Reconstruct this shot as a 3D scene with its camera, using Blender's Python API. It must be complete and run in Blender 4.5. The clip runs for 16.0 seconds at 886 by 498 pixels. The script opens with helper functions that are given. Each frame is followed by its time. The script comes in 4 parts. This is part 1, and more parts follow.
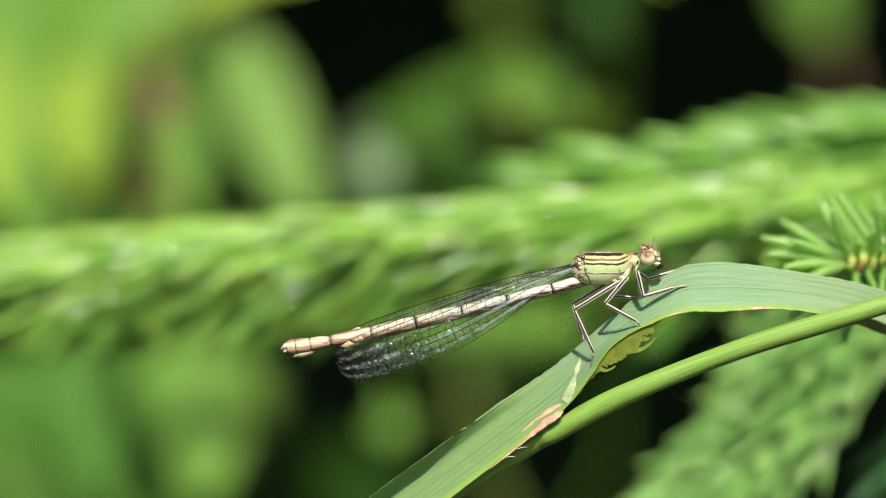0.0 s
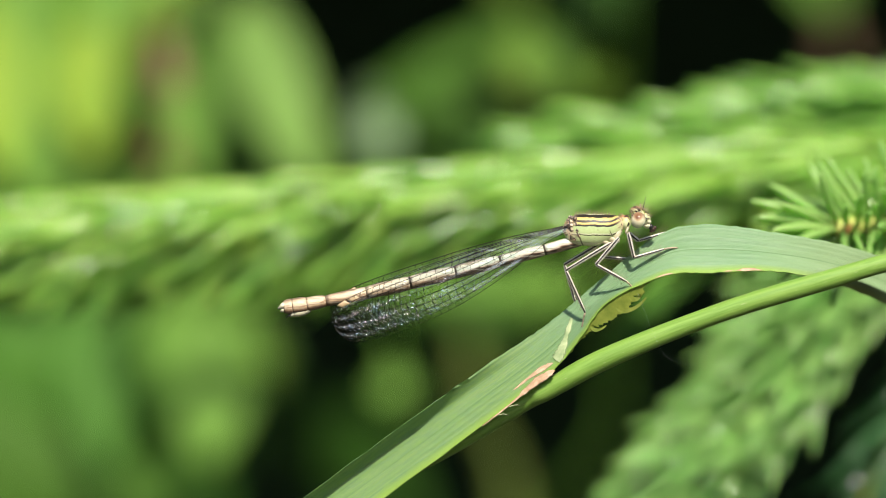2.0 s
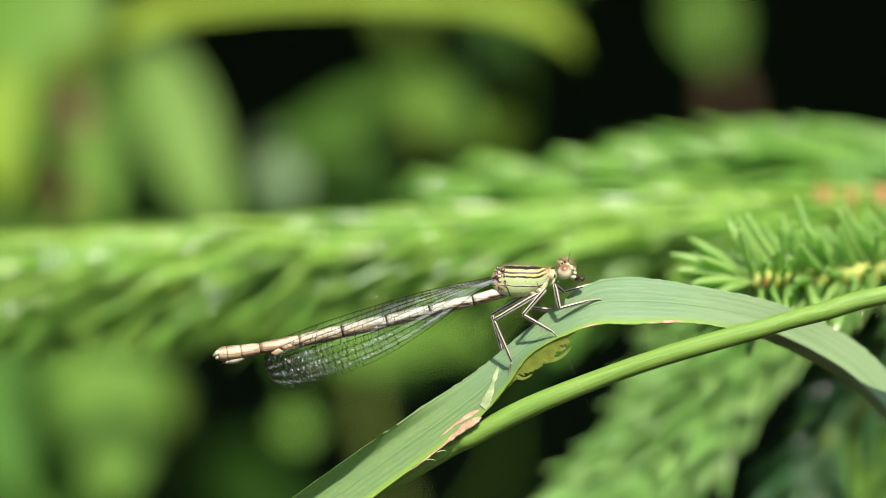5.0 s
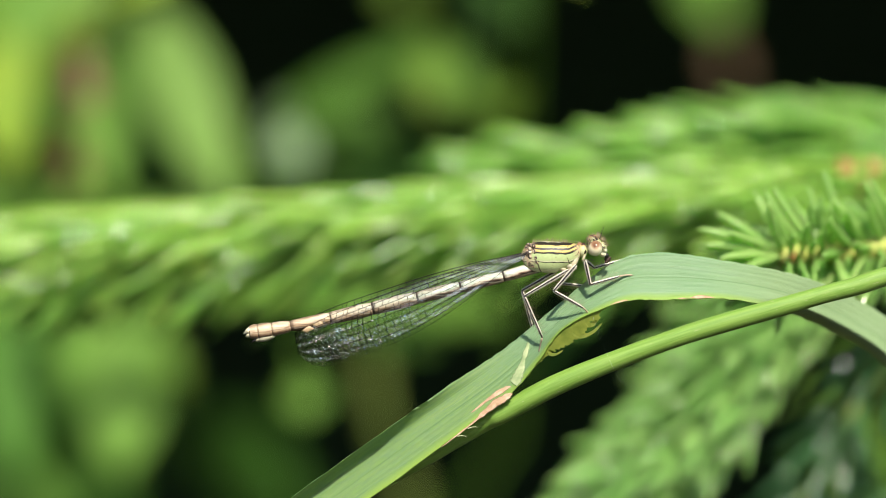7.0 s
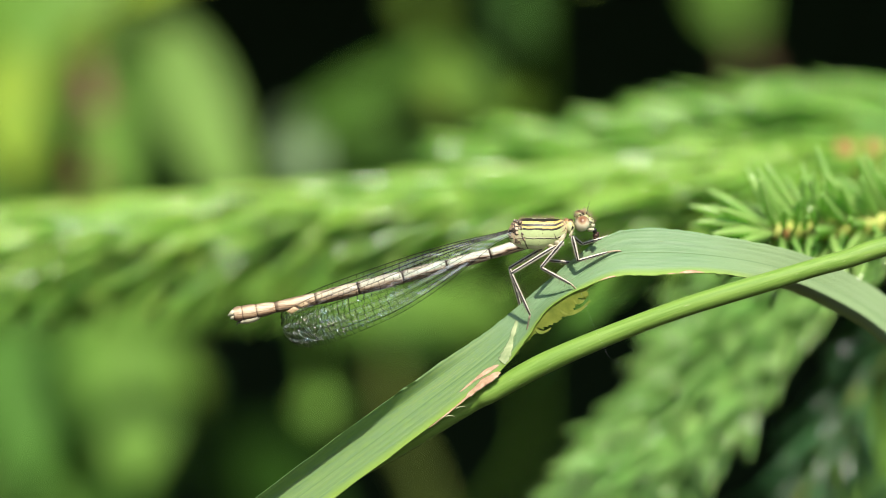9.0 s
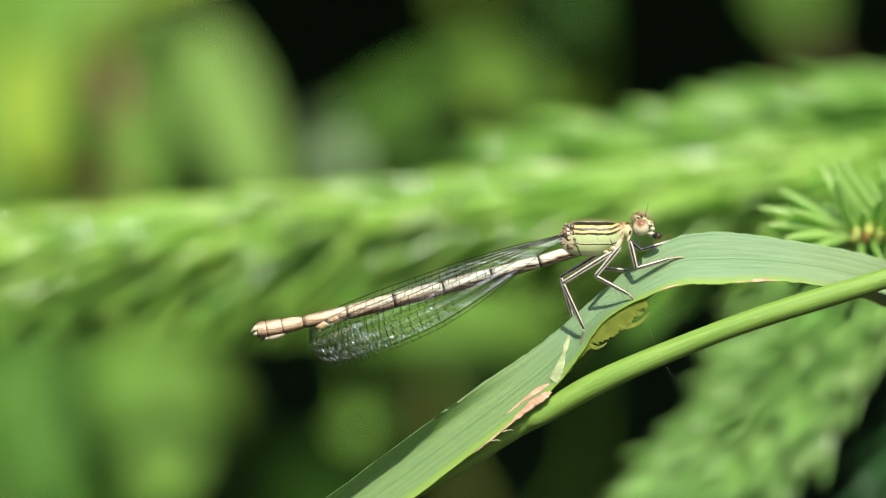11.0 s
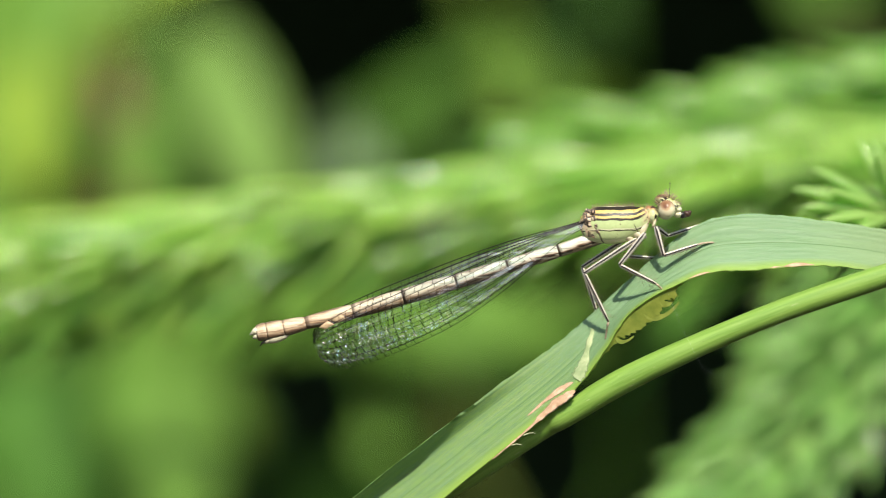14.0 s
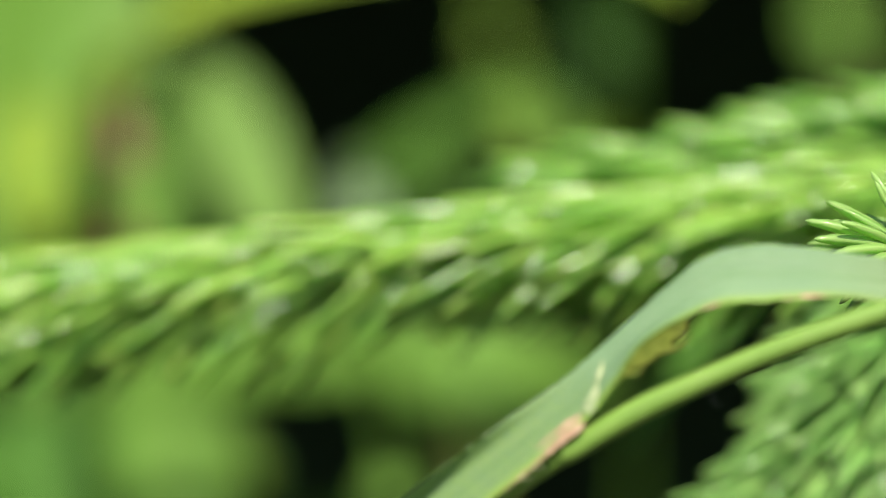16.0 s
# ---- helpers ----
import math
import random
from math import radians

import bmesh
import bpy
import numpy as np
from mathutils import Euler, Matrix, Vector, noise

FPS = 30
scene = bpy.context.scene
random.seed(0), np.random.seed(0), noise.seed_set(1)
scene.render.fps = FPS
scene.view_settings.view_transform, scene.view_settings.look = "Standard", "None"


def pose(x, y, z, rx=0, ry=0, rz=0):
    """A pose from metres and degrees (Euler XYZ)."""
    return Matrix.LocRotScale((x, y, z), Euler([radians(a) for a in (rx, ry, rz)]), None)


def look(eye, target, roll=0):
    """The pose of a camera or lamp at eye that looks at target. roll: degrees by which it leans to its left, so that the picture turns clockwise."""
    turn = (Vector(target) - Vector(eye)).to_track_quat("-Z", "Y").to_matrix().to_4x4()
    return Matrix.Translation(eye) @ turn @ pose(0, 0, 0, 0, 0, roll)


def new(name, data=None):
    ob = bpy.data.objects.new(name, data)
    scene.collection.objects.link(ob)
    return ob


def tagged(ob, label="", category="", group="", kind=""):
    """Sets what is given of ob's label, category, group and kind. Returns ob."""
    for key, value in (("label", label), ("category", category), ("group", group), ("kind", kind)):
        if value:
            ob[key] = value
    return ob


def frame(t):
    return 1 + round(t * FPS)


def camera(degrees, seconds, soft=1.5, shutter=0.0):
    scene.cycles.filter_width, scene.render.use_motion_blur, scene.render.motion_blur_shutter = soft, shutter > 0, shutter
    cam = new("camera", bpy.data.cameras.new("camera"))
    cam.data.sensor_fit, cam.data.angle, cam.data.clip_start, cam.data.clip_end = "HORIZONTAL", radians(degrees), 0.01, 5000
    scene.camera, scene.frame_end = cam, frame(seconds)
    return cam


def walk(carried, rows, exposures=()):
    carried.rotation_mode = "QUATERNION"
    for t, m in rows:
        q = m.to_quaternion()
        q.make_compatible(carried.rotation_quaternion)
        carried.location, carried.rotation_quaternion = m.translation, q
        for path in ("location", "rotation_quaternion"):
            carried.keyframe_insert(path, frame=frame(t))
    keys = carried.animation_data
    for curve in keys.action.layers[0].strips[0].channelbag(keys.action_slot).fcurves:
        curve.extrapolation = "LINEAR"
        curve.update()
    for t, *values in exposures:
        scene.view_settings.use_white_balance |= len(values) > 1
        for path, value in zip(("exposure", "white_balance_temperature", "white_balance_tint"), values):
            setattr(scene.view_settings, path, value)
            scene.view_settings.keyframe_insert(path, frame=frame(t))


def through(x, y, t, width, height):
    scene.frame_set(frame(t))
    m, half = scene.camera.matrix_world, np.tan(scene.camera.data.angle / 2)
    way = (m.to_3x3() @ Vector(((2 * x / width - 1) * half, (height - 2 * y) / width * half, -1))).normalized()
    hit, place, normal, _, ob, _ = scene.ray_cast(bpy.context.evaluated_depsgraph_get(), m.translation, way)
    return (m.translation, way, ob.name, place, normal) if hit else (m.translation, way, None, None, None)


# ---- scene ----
# The scene lies in a plan of millimetres round a grass blade, 0.6 m above the ground.
LIFT = 0.6


def aim(x, y, z, yaw, pitch, roll):
    """A camera pose: metres, then degrees to the left, up, and of lean."""
    return pose(x, y, z, 90 + pitch, 0, yaw) @ pose(0, 0, 0, 0, 0, roll)


cam = camera(10.6, 16.0, 0.9, 0.3)
walk(cam, [
    (0.0, aim(0.0027, -0.4689, 0.6006, 0.336, -0.078, 0.000)),
    (0.5, aim(0.0002, -0.4729, 0.5997, 0.019, 0.009, 0.206)),
    (1.0, aim(-0.0001, -0.4691, 0.5995, -0.036, 0.049, 0.504)),
    (1.5, aim(0.0052, -0.4672, 0.5950, 0.423, 0.215, 0.008)),
    (2.0, aim(0.0055, -0.4777, 0.5993, 0.598, -0.388, 0.306)),
    (2.5, aim(-0.0008, -0.4864, 0.6008, -0.249, -0.595, 0.257)),
    (3.0, aim(-0.0046, -0.4887, 0.6025, -0.948, -0.740, 0.758)),
    (3.5, aim(-0.0057, -0.4877, 0.6052, -1.847, -0.694, 0.839)),
    (4.0, aim(-0.0047, -0.4917, 0.6010, -1.833, 0.055, 0.896)),
    (4.5, aim(-0.0039, -0.4912, 0.6008, -1.352, 0.058, 1.010)),
    (7.0, aim(-0.0115, -0.4900, 0.6032, -1.862, -0.522, 0.825)),
    (7.5, aim(-0.0141, -0.4876, 0.6034, -2.184, -0.643, 0.794)),
    (8.0, aim(-0.0086, -0.4884, 0.5977, -1.595, 0.002, 0.637)),
    (10.5, aim(-0.0001, -0.4524, 0.5925, -0.562, 0.439, -0.223)),
    (11.0, aim(-0.0005, -0.4393, 0.5936, -0.304, 0.466, -0.231)),
    (11.5, aim(-0.0012, -0.4392, 0.5953, -0.154, 0.527, -0.285)),
    (12.0, aim(0.0024, -0.4393, 0.5953, 0.068, 0.592, -0.416)),
    (12.5, aim(-0.0003, -0.4398, 0.5940, -0.126, 0.735, -0.566)),
    (13.0, aim(0.0051, -0.4361, 0.5940, 0.298, 0.712, -0.846)),
    (13.5, aim(0.0058, -0.4195, 0.5896, 0.389, 0.921, -1.474)),
    (14.0, aim(0.0019, -0.4076, 0.5898, 0.151, 0.929, -1.652)),
    (14.5, aim(0.0005, -0.4072, 0.5912, 0.246, 1.147, -1.464)),
    (15.0, aim(0.0039, -0.4065, 0.5882, 0.445, 1.581, -1.377)),
    (15.5, aim(0.0049, -0.3968, 0.5875, 0.449, 1.596, -1.513)),
    (16.0, aim(0.0025, -0.4023, 0.5868, 0.323, 1.741, -1.586)),
])
cam.data.dof.use_dof = True
cam.data.dof.aperture_fstop = 9.3

# ---- light ----
SUN_AZ, SUN_EL = radians(170), radians(46)
world = bpy.data.worlds.new("world")
scene.world = world
world.use_nodes = True
sky = world.node_tree.nodes.new("ShaderNodeTexSky")
sky.sky_type, sky.sun_disc = "NISHITA", False
sky.sun_elevation, sky.sun_rotation = SUN_EL, SUN_AZ
world.node_tree.nodes["Background"].inputs[1].default_value = 0.115
world.node_tree.links.new(sky.outputs[0], world.node_tree.nodes["Background"].inputs[0])
sun = new("sun", bpy.data.lights.new("sun", "SUN"))
sun.data.energy, sun.data.angle, sun.data.color = 5.0, radians(0.5), (1.0, 0.94, 0.80)
sun_from = Vector((math.sin(SUN_AZ) * math.cos(SUN_EL), math.cos(SUN_AZ) * math.cos(SUN_EL), math.sin(SUN_EL)))
sun.matrix_world = look(sun_from * 5, (0, 0, 0))
scene.view_settings.exposure = 0.37


# ---- materials ----
class Nodes:
    def __init__(self, name):
        self.mat = bpy.data.materials.new(name)
        self.mat.use_nodes = True
        self.tree = self.mat.node_tree
        self.tree.nodes.clear()
        self.out = self.add("OutputMaterial")

    def add(self, kind, **sockets):
        node = self.tree.nodes.new("ShaderNode" + kind)
        for key, value in sockets.items():
            self.put(node.inputs[key.replace("_", " ")], value)
        return node

    def put(self, socket, value):
        if isinstance(value, bpy.types.NodeSocket):
            self.tree.links.new(value, socket)
        else:
            socket.default_value = value

    def coords(self, which="Object"):
        return self.add("TexCoord").outputs[which]

    def noise(self, vector, scale, detail=4.0, rough=0.55):
        return self.add("TexNoise", Vector=vector, Scale=scale, Detail=detail, Roughness=rough).outputs["Fac"]

    def stretch(self, vector, scale):
        return self.add("Mapping", Vector=vector, Scale=scale).outputs[0]

    def ramp(self, fac, stops):
        node = self.add("ValToRGB", Fac=fac)
        band = node.color_ramp
        while len(band.elements) < len(stops):
            band.elements.new(0.5)
        for element, (at, colour) in zip(band.elements, stops):
            element.position, element.color = at, (*colour, 1.0) if len(colour) == 3 else colour
        return node.outputs[0]

    def grey(self, fac, low, high, a=0.0, b=1.0):
        node = self.add("MapRange", Value=fac)
        for i, value in zip((1, 2, 3, 4), (low, high, a, b)):
            node.inputs[i].default_value = value
        return node.outputs[0]

    def mix(self, fac, a, b, blend="MIX"):
        node = self.add("Mix")
        node.data_type, node.blend_type = "RGBA", blend
        for i, value in ((0, fac), (6, a), (7, b)):
            if isinstance(value, tuple) and len(value) == 3:
                value = (*value, 1.0)
            self.put(node.inputs[i], value)
        return node.outputs[2]

    def math(self, kind, a, b=0.0):
        node = self.add("Math")
        node.operation = kind
        self.put(node.inputs[0], a)
        self.put(node.inputs[1], b)
        return node.outputs[0]

    def bump(self, height, strength=0.4, distance=0.0001):
        return self.add("Bump", Height=height, Strength=strength, Distance=distance).outputs[0]

    def surface(self, colour, rough=0.5, normal=None, glow_through=0.0, through=None, gloss=0.5, metal=0.0):
        if isinstance(colour, tuple):
            colour = (*colour, 1.0)
        shader = self.add("BsdfPrincipled", Base_Color=colour, Roughness=rough, Metallic=metal)
        shader.inputs["Specular IOR Level"].default_value = gloss
        if normal is not None:
            self.put(shader.inputs["Normal"], normal)
        last = shader.outputs[0]
        if glow_through:
            thin = self.add("BsdfTranslucent", Color=through if through is not None else colour)
            both = self.add("MixShader", Fac=glow_through)
            self.tree.links.new(last, both.inputs[1])
            self.tree.links.new(thin.outputs[0], both.inputs[2])
            last = both.outputs[0]
        self.tree.links.new(last, self.out.inputs[0])
        return self.mat


def plain(name, colour, rough=0.5, spread=0.25, scale=900.0, gloss=0.5, relief=0.2):
    """A natural surface of one colour, mottled at two sizes."""
    n = Nodes(name)
    at = n.coords()
    fine, wide = n.noise(at, scale), n.noise(at, scale / 7)
    dim = tuple(c * (1 - spread) for c in colour)
    lit = tuple(min(c * (1 + spread), 1) for c in colour)
    tone = n.mix(n.grey(fine, 0.3, 0.7), dim, lit)
    tone = n.mix(n.grey(wide, 0.35, 0.65, 0, 0.5), tone, tuple(c * (1 - spread * 0.5) for c in colour))
    return n.surface(tone, rough, n.bump(fine, relief, 0.00005), gloss=gloss)


def blade_material():
    """Grass blade: bluish green, fine parallel veins, yellow-green rim along one edge, brown scars."""
    n = Nodes("grass_blade_skin")
    uv = n.coords("UV")
    parts = n.add("SeparateXYZ", Vector=uv)
    across, along = parts.outputs[0], parts.outputs[1]
    vein = n.noise(n.stretch(uv, (150.0, 0.5, 1.0)), 1.0, 3.0)
    wide = n.noise(n.stretch(uv, (9.0, 0.5, 1.0)), 1.0, 2.0)
    spots = n.noise(n.stretch(uv, (34.0, 12.0, 1.0)), 1.0, 4.0)
    foot = n.grey(along, 4.2, 2.6)
    tone = n.mix(n.grey(vein, 0.35, 0.68), (0.165, 0.30, 0.135), (0.29, 0.43, 0.24))
    tone = n.mix(n.grey(wide, 0.35, 0.7, 0, 0.55), tone, (0.22, 0.38, 0.165))
    tone = n.mix(n.math("MULTIPLY", foot, 0.6), tone, n.mix(n.grey(vein, 0.40, 0.62), (0.085, 0.19, 0.06), (0.17, 0.30, 0.09)))
    tone = n.mix(n.grey(spots, 0.62, 0.72, 0, 0.5), tone, (0.26, 0.34, 0.09))
    tone = n.mix(n.math("MULTIPLY", foot, n.grey(spots, 0.42, 0.60, 0, 0.9)), tone, (0.19, 0.33, 0.085))
    tone = n.mix(n.math("MULTIPLY", foot, n.grey(vein, 0.52, 0.64, 0, 0.8)), tone, (0.31, 0.40, 0.13))
    tone = n.mix(n.grey(across, 0.80, 0.95, 0, 0.9), tone, (0.28, 0.44, 0.06))
    tone = n.mix(n.grey(along, 7.6, 8.8, 0, 0.45), tone, (0.36, 0.46, 0.21))
    midrib = n.math("ABSOLUTE", n.math("SUBTRACT", across, 0.47))
    tone = n.mix(n.grey(midrib, 0.006, 0.016, 0.7, 0), tone, (0.10, 0.22, 0.06))
    scar = n.math("MULTIPLY", n.grey(across, 0.93, 0.975), n.grey(n.noise(n.stretch(uv, (3.0, 0.9, 1.0)), 1.0, 4.0), 0.70, 0.73))
    tone = n.mix(scar, tone, (0.55, 0.28, 0.13))
    height = n.math("ADD", vein, n.math("MULTIPLY", n.grey(midrib, 0.0, 0.02, 0.0, 1.0), 0.8))
    return n.surface(tone, 0.42, n.bump(height, 0.5, 0.00012), 0.22, n.mix(0.5, tone, (0.25, 0.45, 0.04)))


def stem_material():
    """Grass stem: fine ribs along it, pale scuffs and a few dark specks."""
    n = Nodes("grass_stem_skin")
    uv = n.coords("UV")
    rib = n.noise(n.stretch(uv, (70.0, 0.4, 1.0)), 1.0, 2.0)
    line = n.noise(n.stretch(uv, (20.0, 0.3, 1.0)), 1.0, 2.0)
    streak = n.noise(n.stretch(uv, (30.0, 1.4, 1.0)), 1.0, 3.0)
    speck = n.noise(n.stretch(uv, (40.0, 14.0, 1.0)), 1.0, 3.0)
    tone = n.mix(n.grey(line, 0.35, 0.65), (0.155, 0.30, 0.042), (0.235, 0.39, 0.07))
    tone = n.mix(n.grey(rib, 0.45, 0.65, 0, 0.5), tone, (0.24, 0.36, 0.08))
    tone = n.mix(n.grey(streak, 0.655, 0.71, 0, 0.65), tone, (0.38, 0.44, 0.20))
    tone = n.mix(n.grey(speck, 0.70, 0.74, 0, 0.7), tone, (0.10, 0.09, 0.03))
    return n.surface(tone, 0.5, n.bump(n.math("ADD", rib, line), 0.35, 0.0001), 0.08, gloss=0.35)


def needle_material(name, a, b, tip):
    """Spruce needles: each of its own green, paler at the tip, with a waxy gloss."""
    n = Nodes(name)
    own = n.math("FRACT", n.math("ADD", n.add("NewGeometry").outputs["Random Per Island"], n.add("ObjectInfo").outputs["Random"]))
    uv = n.add("SeparateXYZ", Vector=n.coords("UV"))
    tone = n.mix(own, a, b)
    tone = n.mix(n.grey(uv.outputs[1], 0.7, 1.0, 0, 0.35), tone, tip)
    stripe = n.noise(n.stretch(n.coords("UV"), (9.0, 2.0, 1.0)), 1.0, 2.0)
    tone = n.mix(n.grey(stripe, 0.4, 0.7, 0, 0.35), tone, tuple(min(1, c * 1.7) for c in b))
    return n.surface(tone, 0.17, n.bump(stripe, 0.2, 0.0001), 0.50, n.mix(0.5, tone, (0.33, 0.70, 0.12)), gloss=0.8)


def broad_material(name, a, b, vein, through=0.35):
    """Soft broad leaf: paler side veins, mottled blade."""
    n = Nodes(name)
    uv = n.coords("UV")
    mottled = n.noise(n.stretch(uv, (5.0, 7.0, 1.0)), 1.0, 4.0)
    parts = n.add("SeparateXYZ", Vector=uv)
    off = n.math("ABSOLUTE", n.math("SUBTRACT", parts.outputs[0], 0.5))
    ribs = n.math("SINE", n.math("MULTIPLY", n.math("SUBTRACT", parts.outputs[1], n.math("MULTIPLY", off, 0.6)), 60.0))
    tone = n.mix(n.grey(mottled, 0.3, 0.7), a, b)
    tone = n.mix(n.grey(ribs, 0.86, 1.0, 0, 0.5), tone, vein)
    tone = n.mix(n.grey(off, 0.01, 0.03, 0.8, 0), tone, vein)
    return n.surface(tone, 0.55, n.bump(n.math("ADD", mottled, ribs), 0.25, 0.0004), through, gloss=0.2)


BLADE = blade_material()
STEM = stem_material()


def frayed(name, dim, lit):
    """Dead or swollen tissue that frays out into the living blade at its rim."""
    n = Nodes(name)
    at = n.coords()
    uv = n.add("SeparateXYZ", Vector=n.coords("UV"))
    fine = n.noise(at, 2200.0, 4.0)
    wide = n.noise(at, 700.0, 3.0)
    tone = n.mix(n.grey(fine, 0.3, 0.7), dim, lit)
    tone = n.mix(n.grey(wide, 0.4, 0.65, 0, 0.6), tone, tuple(c * 0.7 for c in dim))
    rim = n.math("ABSOLUTE", n.math("SUBTRACT", uv.outputs[0], 0.5))
    rim = n.math("ADD", rim, n.math("MULTIPLY", n.math("SUBTRACT", wide, 0.5), 0.5))
    n.surface(tone, 0.65, n.bump(fine, 0.35, 0.00006), gloss=0.3)
    shader = n.out.inputs[0].links[0].from_socket
    clear = n.add("BsdfTransparent")
    both = n.add("MixShader", Fac=n.grey(rim, 0.30, 0.44))
    n.tree.links.new(shader, both.inputs[1])
    n.tree.links.new(clear.outputs[0], both.inputs[2])
    n.tree.links.new(both.outputs[0], n.out.inputs[0])
    return n.mat


def torn_material():
    n = Nodes("torn_blade_tissue")
    fine = n.noise(n.coords(), 900.0, 3.0)
    tone = n.mix(n.grey(fine, 0.3, 0.7), (0.20, 0.27, 0.03), (0.36, 0.40, 0.06))
    return n.surface(tone, 0.55, n.bump(fine, 0.3, 0.0001), 0.5, tone)


TORN = torn_material()
PALE_SCAR = frayed("pale_scar", (0.30, 0.40, 0.18), (0.50, 0.54, 0.30))
DEAD = frayed("dead_blade_tissue", (0.42, 0.25, 0.14), (0.66, 0.46, 0.32))
FIBRE = plain("dry_fibre", (0.42, 0.44, 0.24), 0.6, 0.3, 1500)
TWIG = plain("spruce_twig_bark", (0.45, 0.48, 0.11), 0.6, 0.4, 500)
BUD = plain("bud_scale", (0.44, 0.22, 0.075), 0.5, 0.35, 700)
NEEDLE = needle_material("spruce_needle", (0.21, 0.49, 0.075), (0.48, 0.72, 0.13), (0.56, 0.72, 0.28))
NEEDLE_YOUNG = needle_material("young_spruce_needle", (0.31, 0.57, 0.14), (0.51, 0.74, 0.23), (0.62, 0.78, 0.34))
# needle green lowered a little: the side shoot's weaker light is in its colour
NEEDLE_DIMMED = needle_material("dimmed_spruce_needle", (0.17, 0.41, 0.07), (0.37, 0.62, 0.12), (0.50, 0.66, 0.27))
# darkened copy of the needle green: shade is put into the colour
NEEDLE_SHADED = needle_material("shaded_spruce_needle", (0.04, 0.12, 0.05), (0.10, 0.24, 0.10), (0.20, 0.34, 0.17))
# brightened copy of the needle green: strong sun is put into the colour
NEEDLE_SUNLIT = needle_material("sunlit_spruce_needle", (0.25, 0.55, 0.13), (0.48, 0.75, 0.23), (0.58, 0.76, 0.35))
LEAF_FRESH = broad_material("fresh_broad_leaf", (0.12, 0.275, 0.03), (0.175, 0.34, 0.045), (0.22, 0.365, 0.07))
LEAF_YELLOW = broad_material("yellow_broad_leaf", (0.22, 0.38, 0.03), (0.33, 0.45, 0.045), (0.36, 0.46, 0.07))
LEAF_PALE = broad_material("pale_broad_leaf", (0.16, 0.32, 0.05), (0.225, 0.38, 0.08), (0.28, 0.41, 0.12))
# darkest copy of the leaf green: dim light is put into the colour
LEAF_DIM = broad_material("dim_broad_leaf", (0.03, 0.095, 0.01), (0.05, 0.14, 0.015), (0.08, 0.17, 0.035))
LEAF_OLIVE = broad_material("olive_leaf", (0.12, 0.23, 0.02), (0.17, 0.29, 0.03), (0.20, 0.31, 0.05))
LEAF_BROWN = broad_material("withered_leaf", (0.085, 0.05, 0.022), (0.13, 0.075, 0.035), (0.15, 0.10, 0.05), 0.2)
LEAF_SOFT = broad_material("soft_broad_leaf", (0.065, 0.20, 0.02), (0.105, 0.26, 0.03), (0.15, 0.29, 0.06))
# half light is in the colour: a darker copy of the fresh leaf
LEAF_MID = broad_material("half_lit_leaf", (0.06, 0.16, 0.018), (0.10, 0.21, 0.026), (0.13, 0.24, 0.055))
# pale grey copy of the leaf: a sun highlight painted as colour
LEAF_GLINT = broad_material("glint_leaf", (0.26, 0.40, 0.19), (0.34, 0.46, 0.26), (0.40, 0.50, 0.32))
SOIL = plain("soil", (0.028, 0.02, 0.013), 0.95, 0.5, 40, 0.2)
# near-black, so the backdrop's own colour gives the undergrowth's shade
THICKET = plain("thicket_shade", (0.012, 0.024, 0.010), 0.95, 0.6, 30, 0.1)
STALK = plain("leaf_stalk", (0.22, 0.30, 0.06), 0.5, 0.3, 300)
RED_STALK = plain("reddish_stalk", (0.30, 0.14, 0.09), 0.5, 0.3, 300)


# ---- shapes ----
def mm(x, y, z):
    return Vector((x / 1000, y / 1000, LIFT + z / 1000))


def curve(points, steps):
    """A smooth line through the points (tuples of any length), with steps samples a span."""
    pts = [np.array(p, float) for p in points]
    pts = [2 * pts[0] - pts[1], *pts, 2 * pts[-1] - pts[-2]]
    out = []
    for i in range(1, len(pts) - 2):
        a, b, c, d = pts[i - 1:i + 3]
        for k in range(steps):
            t = k / steps
            out.append(0.5 * (2 * b + (c - a) * t + (2 * a - 5 * b + 4 * c - d) * t * t + (3 * b - a - 3 * c + d) * t ** 3))
    out.append(pts[-2])
    return out


ORIGIN = {}


def thing(name, at, label, category, group="", kind=""):
    ob = new(name)
    ob.empty_display_size = 0.005
    ob.location = at
    ORIGIN[ob.name] = Vector(at)
    return tagged(ob, label, category, group, kind)


def part(name, bm, material, parent=None, label="", pivot=None, smooth=True, kind=""):
    """Links a bmesh in world metres as one object under its thing or part."""
    data = bpy.data.meshes.new(name)
    base = ORIGIN[parent.name] if parent else Vector()
    pivot = Vector(pivot) if pivot is not None else base
    bmesh.ops.translate(bm, verts=bm.verts, vec=-pivot)
    bm.normal_update()
    bm.to_mesh(data)
    bm.free()
    for m in material if isinstance(material, (list, tuple)) else (material,):
        data.materials.append(m)
    if smooth:
        data.shade_smooth()
    ob = new(name, data)
    ob.parent = parent
    ob.location = pivot - base
    ORIGIN[ob.name] = pivot
    return tagged(ob, label, kind=kind)


